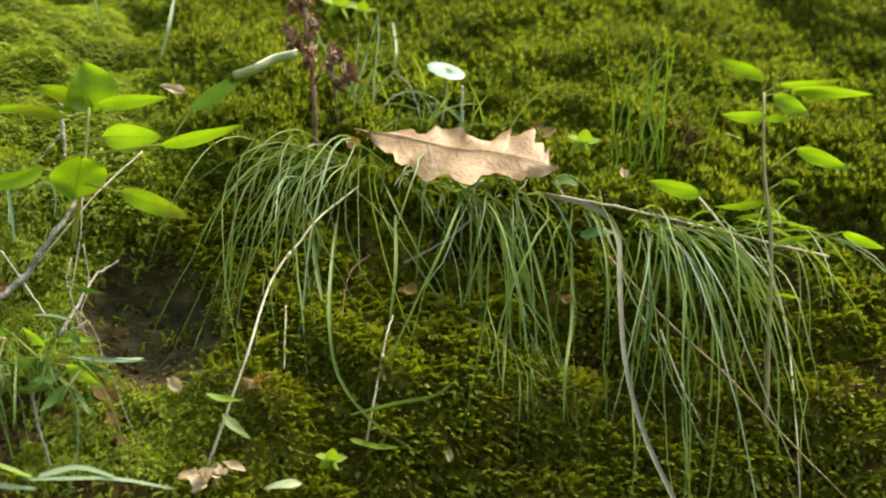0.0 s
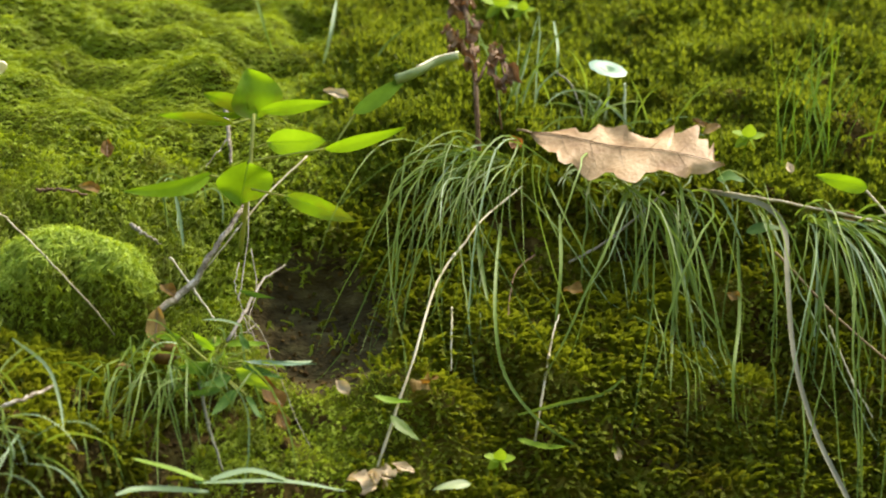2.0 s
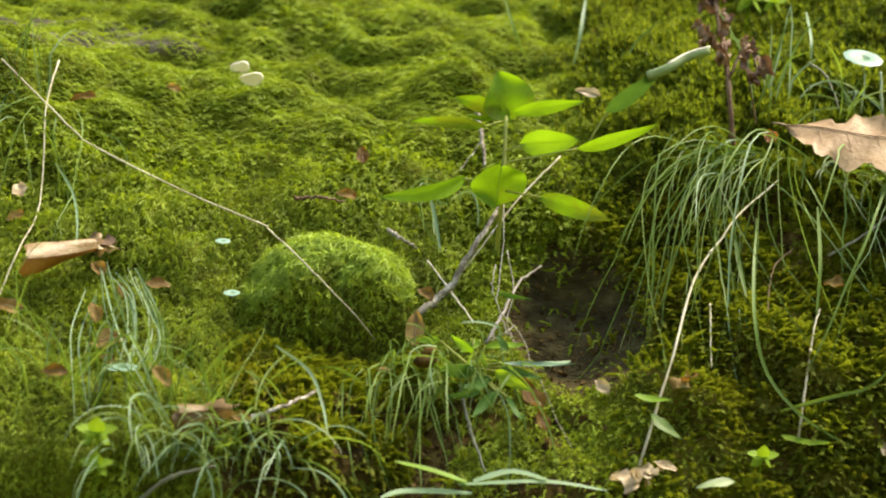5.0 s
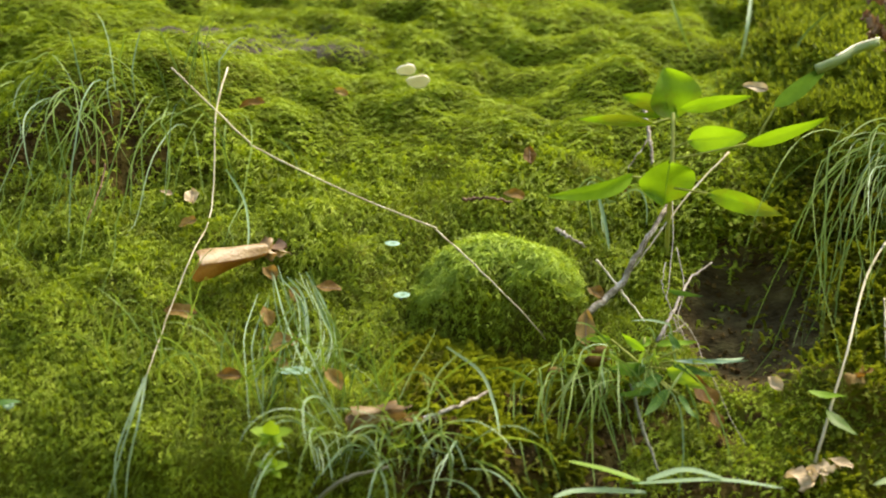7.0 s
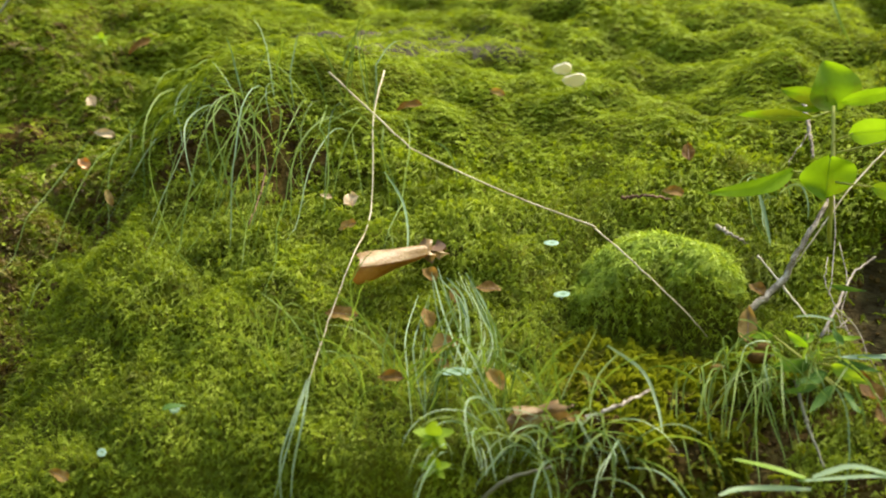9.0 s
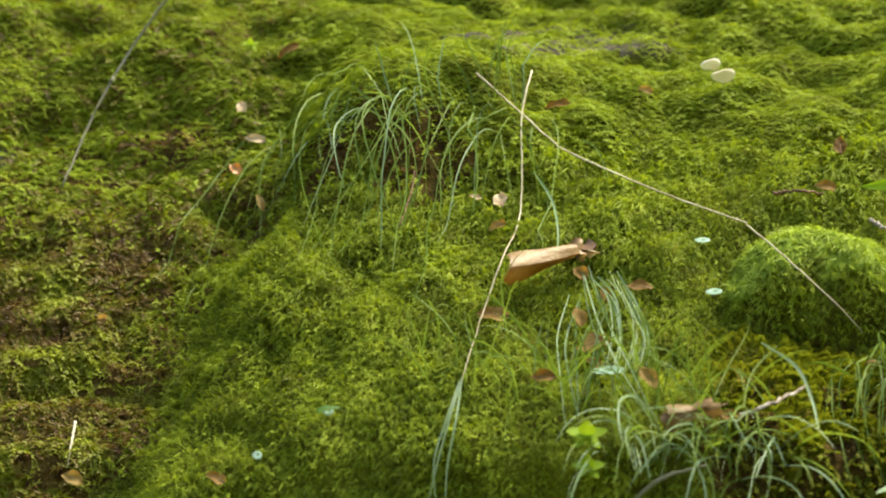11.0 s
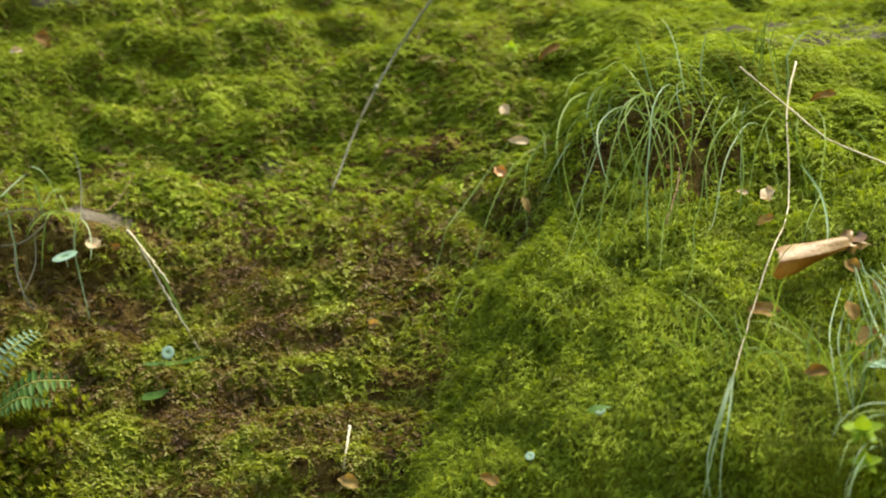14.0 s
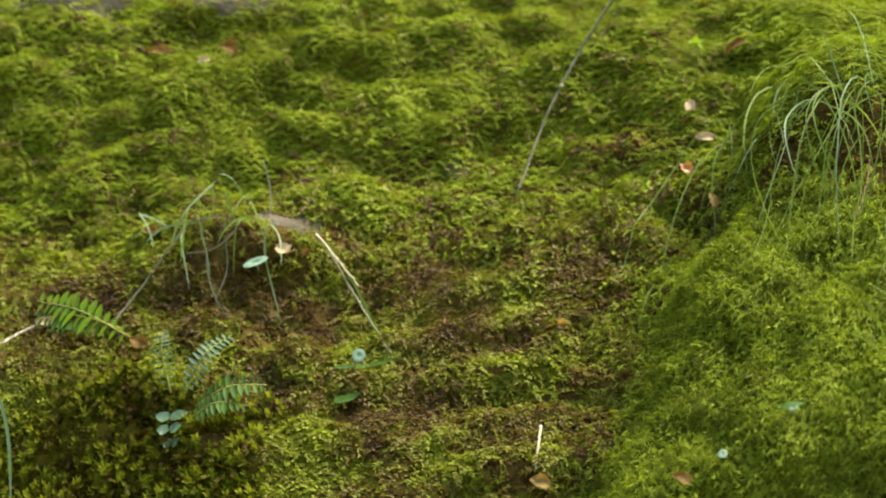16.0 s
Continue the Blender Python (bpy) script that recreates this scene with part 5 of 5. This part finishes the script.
# small leaves of three lobes
def clover(place, size, label):
    c = spot(place)
    at = thing("clover", c - np.array([0, 0, 0.01]), label, "plant", "clover leaves")
    for k in range(5):
        w = 0.3 + 1.256 * k
        tip = c + size * np.array([math.cos(w), -0.45 * math.sin(w), 0.62 * math.sin(w)])
        part("leaflet", leaf_mesh(c, tip, size * 0.8, (0, -0.7, 0.7), 0.15, 8, heart=0.2), CLOVER, at)
    u0, v0, h0 = to_bank(c)
    part("stalk", tube(smooth_line([lie(u0, v0 - 0.006), c], 5), 0.0006, 5), CLOVER, at)


for place, size, label in (
    ((0.4574, 0.0679, 0.0160), 0.011, "bright yellow-green lobed clover leaf"), ((0.2923, -0.1463, 0.0180), 0.009, "bright green clover leaf near the straw"), ((-0.0403, -0.1588, 0.0180), 0.011, "bright green clover leaf in thin grass"),
    ((-0.0401, -0.1713, 0.0180), 0.009, "small green clover leaf in thin grass"), ((0.3425, 0.2127, 0.0240), 0.013, "bright yellow-green leaf behind the dead stalk"), ((0.3542, 0.2040, 0.0240), 0.009, "bright yellow-green leaf behind the dead stalk"),
    ((-0.2538, 0.1983, 0.0100), 0.006, "pale green leaf on the upper slope"),
):
    clover(place, size, label)
for label, base, tip, width, mat in (
    ("wilted pale green leaf hanging on a straw", (0.2365, -0.1274, 0.0180), (0.2499, -0.1434, 0.0200), 0.007, GRASS), ("narrow green leaf on a straw", (0.2284, -0.1172, 0.0180), (0.2473, -0.1224, 0.0200), 0.005, HERB), ("narrow green leaf on a straw stub", (0.3048, -0.1300, 0.0140), (0.3285, -0.1378, 0.0160), 0.005, CLOVER),
    ("pale green leaf on the moss", (0.2770, -0.1595, 0.0120), (0.2560, -0.1659, 0.0140), 0.006, FURL), ("round green leaf in the grass", (0.4405, -0.0072, 0.0220), (0.4618, -0.0032, 0.0260), 0.008, FERN), ("green leaf under the oak leaf", (0.4299, 0.0286, 0.0220), (0.4437, 0.0236, 0.0240), 0.011, FERN),
    ("small green leaf by the hollow", (0.1828, -0.0963, 0.0160), (0.2021, -0.0836, 0.0200), 0.004, GRASS_PALE), ("dark green leaf on the worn slope", (-0.4433, -0.0376, 0.0080), (-0.4069, -0.0321, 0.0100), 0.004, FERN), ("dark green leaf on the worn slope", (-0.4400, -0.0600, 0.0080), (-0.4231, -0.0579, 0.0100), 0.007, FERN),
    ("small green leaf on the low bank", (-0.1764, -0.1355, 0.0100), (-0.1644, -0.1311, 0.0100), 0.004, FERN), ("dark green leaf at the fern", (-0.6187, -0.0010, 0.0140), (-0.5817, -0.0150, 0.0160), 0.006, FERN),
):
    at = thing("small_leaf", spot(base), label, "leaf", "small green leaves")
    leaf_part(at, base, tip, width, (0.1, -0.75, 0.6), mat, None, HERB_STEM, seed=len(label))

# ---- the dead stalk ----
dead = thing("dead_stalk", spot((0.3072, 0.0621, 0.0000)), "brown dead plant stalk with shrivelled leaves", "plant")
part("stem", tube(path_of([(0.3068, 0.0596, 0.0000), (0.3033, 0.0783, 0.0240), (0.3036, 0.1106, 0.0380), (0.3046, 0.1543, 0.0500), (0.3088, 0.2031, 0.0640)], 24), 0.0016, 7, 0.9, 0.5, np.random.default_rng(3)), DEAD, dead)
part("side_stem", tube(path_of([(0.3033, 0.0937, 0.0300), (0.3149, 0.1143, 0.0400), (0.3168, 0.0831, 0.0420)], 12), 0.0008, 6, 0.6, 0.3, np.random.default_rng(4)), DEAD, dead)
part("side_stem", tube(path_of([(0.3211, 0.0802, 0.0100), (0.3144, 0.0945, 0.0280), (0.3123, 0.1130, 0.0380)], 12), 0.0006, 6, 0.6, 0.3, np.random.default_rng(4)), DEAD, dead)


def crumple(c, size, rng, squash=(1, 1, 1)):
    """A shrivelled leaf: a folded, twisted scrap."""
    verts, faces, n, m = [], [], 9, 5
    a = unit(rng.normal(0, 1, 3))
    b = unit(np.cross(a, rng.normal(0, 1, 3)))
    d = np.cross(a, b)
    p1, p2 = rng.random(2) * 6
    for k in range(n):
        s = k / (n - 1) - 0.5
        for j in range(m):
            q = j / (m - 1) - 0.5
            w = math.cos(s * 2.6)
            verts.append(c + size * np.array(squash) * (a * s * 1.5 + b * q * w * math.cos(3 * s + p1) + d * (0.3 * math.sin(6 * s + p1) * w + 0.35 * math.sin(5 * q + p2 + 3 * s))))
    for k in range(n - 1):
        for j in range(m - 1):
            i = k * m + j
            faces.append((i, i + 1, i + m + 1, i + m))
    return verts, faces


rng = np.random.default_rng(9)
for x in ((0.3030, 0.1646, 0.0520), (0.3031, 0.1361, 0.0500), (0.2942, 0.1270, 0.0500), (0.3037, 0.1236, 0.0480), (0.2956, 0.1104, 0.0460), (0.2902, 0.1113, 0.0480), (0.3042, 0.1093, 0.0460), (0.3136, 0.1105, 0.0440), (0.3076, 0.1006, 0.0440), (0.3150, 0.0883, 0.0440), (0.3122, 0.0939, 0.0440), (0.3174, 0.0831, 0.0420), (0.3148, 0.1968, 0.0560), (0.3040, 0.1713, 0.0540), (0.2972, 0.0933, 0.0440), (0.3044, 0.1554, 0.0520)):
    for _ in range(3):
        part("shrivelled_leaf", crumple(spot(x) + rng.normal(0, 0.0028, 3), 0.0066 * (0.6 + 0.8 * rng.random()), rng, (0.9, 0.8, 1.25)), DEAD, dead)

furl = thing("furled_leaf", spot((0.2367, 0.0853, 0.0240)), "pale green furled leaf leaning over the moss", "leaf")
fl = path_of([(0.2547, 0.0850, 0.0420), (0.2649, 0.0859, 0.0450), (0.2767, 0.0936, 0.0470), (0.2887, 0.0945, 0.0480)], 16)
part("roll", tube(fl, 0.0030, 10, 0.7, 0.15, np.random.default_rng(6)), FURL, furl)
# cream strip laid on the roll as its painted white highlight
part("fold", tube(fl[5:] + np.array([0.0, -0.0012, 0.0022]), 0.0010, 6, 0.7), CREAM, furl, "cream highlight strip along the roll")
part("lower_blade", leaf_mesh(spot((0.2334, 0.0778, 0.0320)), spot((0.2619, 0.0857, 0.0440)), 0.0105, (0.1, -0.75, -0.6), 0.35, 12), FERN, furl, "folded green lower half")
part("petiole", tube(path_of([(0.2377, 0.0831, 0.0300), (0.2277, 0.0718, 0.0200), (0.2238, 0.0708, 0.0060)], 10), 0.0009, 6), HERB_STEM, furl)

# ---- fallen leaves and flakes ----
def scrap(place, size, mat, label, seed, upright=0.4, aspect=0.6, turn=0.0, name="fallen_leaf", category="leaf"):
    """A small dry leaf, curled along its length, with a midrib."""
    rng = np.random.default_rng(seed)
    c = spot(place)
    at = thing(name, c, label, category, "fallen leaves")
    face = unit(np.array([0.25 * rng.normal(), -0.55 - upright, 0.45]) + rng.normal(0, 0.15, 3))
    a0 = turn
    right = unit(np.cross(face, (0, 0, 1)))
    axis = right * math.cos(a0) + np.cross(right, face) * math.sin(a0)
    leaf = part("blade", leaf_mesh(c - axis * size * 0.5, c + axis * size * 0.5, size * aspect, face, 0.55, 11, bow=0.3 * rng.normal(), wave=1.0, rng=rng), mat, at)
    part("midrib", tube(np.linspace(c - axis * size * 0.5, c + axis * size * 0.35, 6) + face * 0.0002, size * 0.018, 5, 0.4), OAK_VEIN, leaf)


tan, dull = "small tan dry leaflet lying on moss", "small dull brown dry leaflet among grass"
for i, (place, size, mat, label, aspect, turn) in enumerate((
    ((-0.0899, 0.0231, 0.0120), 0.012, BEIGE, "pale tan curled leaflet on moss", 0.75, 1.3), ((-0.0912, 0.0029, 0.0100), 0.011, BROWN, tan, 0.65, -0.3), ((-0.1046, 0.0291, 0.0090), 0.008, BEIGE, tan, 0.4, 0.1), ((-0.0457, -0.0366, 0.0100), 0.010, BROWN, dull, 0.8, 0.8),
    ((-0.0323, -0.0541, 0.0100), 0.010, BROWN, dull, 0.6, 1.2), ((-0.0147, -0.0467, 0.0100), 0.015, BROWN, tan, 0.5, 0.0), ((-0.0460, -0.0734, 0.0100), 0.013, BROWN, dull, 0.6, 1.5), ((-0.0380, -0.0903, 0.0120), 0.019, BROWN, dull, 0.7, -0.3), ((-0.0377, -0.1023, 0.0100), 0.012, BROWN, dull, 0.6, 0.4),
    ((-0.0114, -0.1247, 0.0120), 0.015, BROWN, tan, 0.55, 0.9), ((-0.0896, -0.0750, 0.0100), 0.017, BROWN, dull, 0.6, 0.1), ((-0.0630, -0.1182, 0.0100), 0.014, BROWN, tan, 0.5, 0.1), ((0.0966, 0.0527, 0.0140), 0.013, BROWN, "upright thin brown leaflet on moss", 0.6, 1.5), ((0.0863, 0.0226, 0.0120), 0.014, BROWN, "pale brown curled leaflet on a twig", 0.45, 0.0),
    ((0.1483, 0.0401, 0.0140), 0.011, BROWN, dull, 0.7, 1.2), ((0.1278, -0.0397, 0.0140), 0.011, BROWN, dull, 0.7, 0.8), ((0.1208, -0.0680, 0.0180), 0.021, BROWN, dull, 0.5, 1.6), ((0.0287, -0.1447, 0.0140), 0.013, BROWN, dull, 0.5, 0.2), ((-0.2437, 0.1215, 0.0090), 0.014, BEIGE, tan, 0.4, 0.2),
    ((-0.2526, 0.0953, 0.0100), 0.010, AMBER, "small orange dry leaf on the slope", 0.7, 0.8), ((-0.2339, 0.0656, 0.0100), 0.013, BROWN, tan, 0.35, 1.2), ((-0.2287, 0.1877, 0.0100), 0.016, BROWN, tan, 0.4, -0.6), ((-0.2526, 0.1421, 0.0100), 0.013, BEIGE, tan, 0.6, 0.9), ((-0.0600, 0.0960, 0.0100), 0.016, BROWN, tan, 0.4, -0.1),
    ((-0.0098, 0.1194, 0.0090), 0.010, BROWN, tan, 0.5, 0.4), ((-0.3144, -0.0161, 0.0100), 0.014, BROWN, "tan curled leaflet on worn moss", 0.45, 0.2), ((-0.4827, 0.0402, 0.0100), 0.014, BEIGE, "pale curled dry leaf by the small hump", 0.7, 0.7), ((-0.4711, 0.0418, 0.0100), 0.013, BROWN, tan, 0.4, 0.3),
    ((-0.5692, 0.0626, 0.0090), 0.013, BROWN, tan, 0.5, 0.2), ((-0.6182, -0.0002, 0.0100), 0.016, BEIGE, tan, 0.4, 0.1), ((-0.5546, -0.0243, 0.0100), 0.013, BROWN, dull, 0.7, 0.6), ((-0.5470, 0.2066, 0.0090), 0.015, BROWN, dull, 0.6, 0.7), ((-0.5899, 0.2027, 0.0090), 0.018, BROWN, dull, 0.4, 0.1),
    ((-0.5583, 0.1913, 0.0090), 0.012, BEIGE, tan, 0.4, 0.1), ((-0.2256, -0.1636, 0.0100), 0.011, BROWN, dull, 0.6, 0.5), ((-0.3156, -0.1217, 0.0100), 0.013, BROWN, tan, 0.6, 0.4), ((0.3447, -0.0393, 0.0120), 0.011, BROWN, "round pale brown leaflet hanging on the moss", 0.85, 0.2), ((0.4309, -0.0415, 0.0120), 0.008, BROWN, tan, 0.8, 0.5),
    ((0.3269, 0.0688, 0.0120), 0.010, AMBER, "small amber leaf scrap in the grass", 0.8, 0.9), ((0.2143, -0.1078, 0.0090), 0.011, BEIGE, tan, 0.6, 0.8),
    ((0.1767, -0.1161, 0.0120), 0.024, BROWN, "brown dry leaf below the seedling", 0.45, 1.2), ((0.1813, -0.1311, 0.0120), 0.012, BROWN, dull, 0.6, 1.3), ((0.3574, -0.1347, 0.0080), 0.010, BEIGE, tan, 0.4, 1.4), ((0.4357, 0.0870, 0.0140), 0.010, BROWN, tan, 0.5, 0.6), ((0.4385, 0.0752, 0.0140), 0.013, BROWN, tan, 0.5, -0.6), ((0.2312, 0.1186, 0.0140), 0.016, BEIGE, "pale tan dry leaf behind the herb", 0.4, 0.3), ((0.5041, 0.0126, 0.0160), 0.009, BROWN, dull, 0.9, 0.5), ((0.4744, 0.0410, 0.0140), 0.008, BEIGE, tan, 0.6, 1.4), ((0.2282, -0.1602, 0.0120), 0.014, BEIGE, tan, 0.5, 0.2), ((0.2413, -0.1551, 0.0120), 0.014, BEIGE, tan, 0.4, 0.3),
)):
    scrap((place[0], place[1], place[2] + 0.004), size, mat, label, 100 + i, aspect=aspect, turn=turn)


def rolled_leaf(a, b, radius, mat, label, turns=1.35, flare=0.5):
    """A dry leaf rolled up along its length into an open scroll."""
    pa, pb = spot(a), spot(b)
    at = thing("rolled_leaf", (pa + pb) / 2, label, "leaf", "fallen leaves")
    axis = unit(pb - pa)
    length = np.linalg.norm(pb - pa)
    side = unit(np.cross(axis, (0, -0.5, 0.85)))
    up = np.cross(side, axis)
    verts, faces, n, m = [], [], 16, 26
    for k in range(n):
        s = k / (n - 1)
        for j in range(m):
            w = 2 * math.pi * turns * j / (m - 1) - 2.0
            r = radius * (0.55 + 0.6 * j / (m - 1)) * (0.72 + flare * (abs(s - 0.55) + 0.5 * (1 - s))) * (1 + 0.10 * math.sin(3 * w + 7 * s))
            cut = 0.10 * length * math.sin(2.3 * w) * (1 if s > 0.5 else -1) * abs(2 * s - 1) ** 3
            verts.append(pa + axis * (length * s + cut) + r * (math.cos(w) * side + math.sin(w) * up))
    for k in range(n - 1):
        for j in range(m - 1):
            i = k * m + j
            faces.append((i, i + 1, i + m + 1, i + m))
    part("scroll", (verts, faces), mat, at)
    strip = []
    for k in range(n):
        s = k / (n - 1)
        for j in range(8):
            w = 0.75 + 1.7 * j / 7
            r = radius * 1.22 * (0.72 + flare * (abs(s - 0.55) + 0.5 * (1 - s))) * (1 + 0.04 * math.sin(9 * s))
            strip.append(pa + axis * length * (0.06 + 0.9 * s) + r * (math.cos(w) * side + math.sin(w) * up))
    part("outer_side", (strip, [(k * 8 + j, k * 8 + j + 1, k * 8 + j + 9, k * 8 + j + 8) for k in range(n - 1) for j in range(7)]), TAN, at, "paler tan outer side")
    part("stalk", tube(smooth_line([pb - axis * length * 0.1, pb + axis * 0.006 + np.array([0, 0, 0.001])], 5), radius * 0.12, 5), OAK_VEIN, at)
    return at


def cone_leaf(a, b, wide, narrow, label):
    """A dry leaf rolled into a cone: open at its wide end, its tan outer lap folded over the amber inside."""
    pa, pb = spot(a), spot(b)
    at = thing("rolled_leaf", (pa + pb) / 2, label, "leaf", "fallen leaves")
    axis, length = unit(pb - pa), np.linalg.norm(pb - pa)
    front = unit(TO_VIEW - axis * np.dot(axis, TO_VIEW))
    up = np.cross(front, axis)
    up = up if up[2] > 0 else -up
    n, m = 22, 28
    for name, w0, w1, grow, mat, note in (("inner_side", -3.4, 1.6, 1.0, AMBER, ""), ("outer_lap", 0.15, 3.2, 1.10, TAN, "paler tan outer side")):
        verts = []
        for k in range(n):
            s = k / (n - 1)
            r = (wide * (1 - s) ** 0.8 + narrow) * grow * (1 + 0.05 * math.sin(9 * s))
            low = w0 - 0.75 * s if name == "outer_lap" else w0
            for j in range(m):
                w = low + (w1 - low) * j / (m - 1)
                cut = (-0.16 * length * math.cos(w + 0.5) + 0.04 * length * math.sin(3 * w)) * (1 - s) ** 2
                rr = r * (1 + 0.05 * math.sin(4 * w + 6 * s)) + (0.10 * wide * math.exp(-((w - low) / 0.18) ** 2) if name == "outer_lap" else 0)
                verts.append(pa + axis * (length * s + cut) + rr * (math.cos(w) * front + math.sin(w) * up))
        part(name, (verts, [(k * m + j, k * m + j + 1, k * m + j + m + 1, k * m + j + m) for k in range(n - 1) for j in range(m - 1)]), mat, at, note)
    rng = np.random.default_rng(31)
    for k in range(3):
        part("crumpled_tip", crumple(pb + axis * 0.0035 * (k + 0.6) - up * 0.0016 * k, 0.0095, rng, (1.0, 0.7, 0.9)), (TAN, OAK_VEIN, BEIGE)[k], at, "crumpled pale end")


cone_leaf((-0.0821, -0.0470, 0.0180), (-0.0481, -0.0232, 0.0180), 0.0046, 0.0028, "amber brown rolled-up dry leaf on moss")
rolled_leaf((-0.0020, -0.1463, 0.0140), (0.0225, -0.1407, 0.0140), 0.0048, TAN, "brown curled dry leaf behind low grass")


def husk_leaf(place, size, mat, label, seed):
    """A dry leaf shrivelled into a loose cup."""
    c = spot(place)
    at = thing("fallen_leaf", c, label, "leaf", "fallen leaves")
    rng = np.random.default_rng(seed)
    cup = part("blade", crumple(c, size, rng, (1.1, 0.8, 0.8)), mat, at)
    part("lobe", crumple(c + np.array([0.4, -0.1, 0.15]) * size, size * 0.7, rng, (1.1, 0.8, 0.7)), mat, cup)


husk_leaf((0.2209, -0.1638, 0.0160), 0.0130, BEIGE, "pale tan shrivelled leaf at the foot of the straw", 301)
husk_leaf((0.2320, -0.1590, 0.0140), 0.0100, BEIGE, "beige shrivelled leaf at the foot of the straw", 302)
husk_leaf((0.2539, -0.1075, 0.0110), 0.0100, BROWN, "tan shrivelled leaf behind the straw", 303)

for place, size in (((0.0292, 0.1544, 0.0120), 0.0048), ((0.0360, 0.1319, 0.0140), 0.0058)):
    rng = np.random.default_rng(int(size * 1e5))
    c = spot(place)
    at = thing("wood_flake", c, "cream coloured flat flake lying on moss", "flake", "cream flakes")
    verts = []
    for z in (-0.5, 0.5):
        for k in range(14):
            w = 2 * math.pi * k / 14
            r = size * (1 + 0.14 * math.sin(2 * w + 1) + 0.12 * math.sin(3 * w + 900 * size) + 0.16 * rng.random())
            verts.append(c + np.array([math.cos(w) * r, -0.5 * math.sin(w) * r + z * 0.0004, 0.52 * math.sin(w) * r + z * 0.0008]))
    faces = [tuple(range(14))[::-1], tuple(range(14, 28))] + [(k, (k + 1) % 14, 14 + (k + 1) % 14, 14 + k) for k in range(14)]
    part("flake", (verts, faces), CREAM, at, smooth=False)
    part("dark_rim", tube([c + np.array([math.cos(w) * size * 1.02, -0.5 * math.sin(w) * size, 0.52 * math.sin(w) * size]) for w in np.linspace(3.3, 5.9, 9)], 0.0003, 5, 1.0), DEAD, at)

# husks in the grass clump
for place, r in (((0.1240, -0.0923, 0.0180), 0.0045), ((0.1266, -0.0865, 0.0180), 0.0036), ((0.1026, -0.0954, 0.0160), 0.0026)):
    c = spot(place)
    at = thing("seed_husk", c, "pale brown dry seed husk in the grass", "husk", "seed husks")
    line = np.array([c + np.array([s * r * 1.3, 0, 0.1 * r * s]) for s in np.linspace(-1, 1, 9)])
    shell = tube(line, 1.0, 10, 1.0)
    verts = [line[i // 10] + (np.array(p) - line[i // 10]) * r * 0.75 * math.sqrt(max(0.02, 1 - (i // 10 - 4) ** 2 / 16.5)) for i, p in enumerate(shell[0])]
    part("shell", (verts, shell[1]), BROWN, at)
    part("tip", tube([line[-1], line[-1] + np.array([r * 0.5, 0, r * 0.2])], r * 0.12, 5), TWIG, at)

# ---- fern ----
def frond(foot, tip, leaf, label, mat=FERN, pairs=11, broad=0.34, arch=0.006):
    a, b = spot((foot[0], foot[1], foot[2] + 0.004)), spot((tip[0], tip[1], tip[2] + 0.010))
    at = thing("fern", a, label, "fern", "fern fronds")
    line = smooth_line([a, (a + b) / 2 + np.array([0, -arch, arch * 0.7]), b], pairs + 2)
    part("rachis", tube(line, 0.0006, 6, 0.4), HERB_STEM, at)
    tangent = unit(b - a)
    side = unit(np.cross(tangent, (0, -0.9, 0.3)))
    rng = np.random.default_rng(int(leaf * 1e5) + pairs)
    for k in range(1, pairs + 1):
        size = leaf * (0.30 + 0.70 * math.sin(math.pi * (k / (pairs + 2.0)) ** 0.8)) * rng.uniform(0.85, 1.12)
        for sign in (-1, 1):
            foot_of = line[k] + tangent * 0.0008 * sign
            end = foot_of + side * sign * size + tangent * size * rng.uniform(0.0, 0.28) + np.array([0, -0.1, -0.12]) * size
            part("leaflet", leaf_mesh(foot_of, end, size * broad, (0.2 * sign + rng.normal(0, 0.12), -0.62 + rng.normal(0, 0.12), 0.72), 0.25, 7), mat, at)


frond((-0.5247, -0.0553, 0.0080), (-0.4993, -0.0247, 0.0130), 0.0088, "small pale blue-green fern frond on the bank", FERN_PALE, 12, 0.28)
frond((-0.5324, -0.0541, 0.0070), (-0.5398, -0.0214, 0.0100), 0.0078, "small pale blue-green fern frond on the bank", FERN_PALE, 12, 0.28)
frond((-0.5182, -0.0611, 0.0080), (-0.4755, -0.0544, 0.0100), 0.0090, "small green fern frond on the bank", FERN, 10, 0.42)
frond((-0.5180, -0.0690, 0.0060), (-0.4850, -0.0660, 0.0080), 0.0080, "small green fern frond on the bank", FERN, 9, 0.42)
frond((-0.5612, -0.0183, 0.0080), (-0.6200, 0.0060, 0.0140), 0.0115, "green fern frond over the low moss", HERB, 12, 0.42)
frond((-0.5674, -0.0120, 0.0080), (-0.6200, -0.0040, 0.0120), 0.0115, "green fern frond over the low moss", FERN, 12, 0.42)
for place, tip in (((-0.5310, -0.0700, 0.0100), (-0.5400, -0.0664, 0.0120)), ((-0.5305, -0.0700, 0.0100), (-0.5200, -0.0668, 0.0120)), ((-0.5300, -0.0780, 0.0100), (-0.5372, -0.0760, 0.0110)), ((-0.5292, -0.0780, 0.0100), (-0.5215, -0.0765, 0.0110)), ((-0.5290, -0.0835, 0.0090), (-0.5345, -0.0825, 0.0100)), ((-0.5285, -0.0835, 0.0090), (-0.5230, -0.0820, 0.0100))):
    at = thing("small_leaf", spot(place), "round pale green leaflet below the fern", "leaf", "small green leaves")
    leaf_part(at, place, tip, 0.0075, (0, -0.8, 0.5), FERN_PALE, None, HERB_STEM)
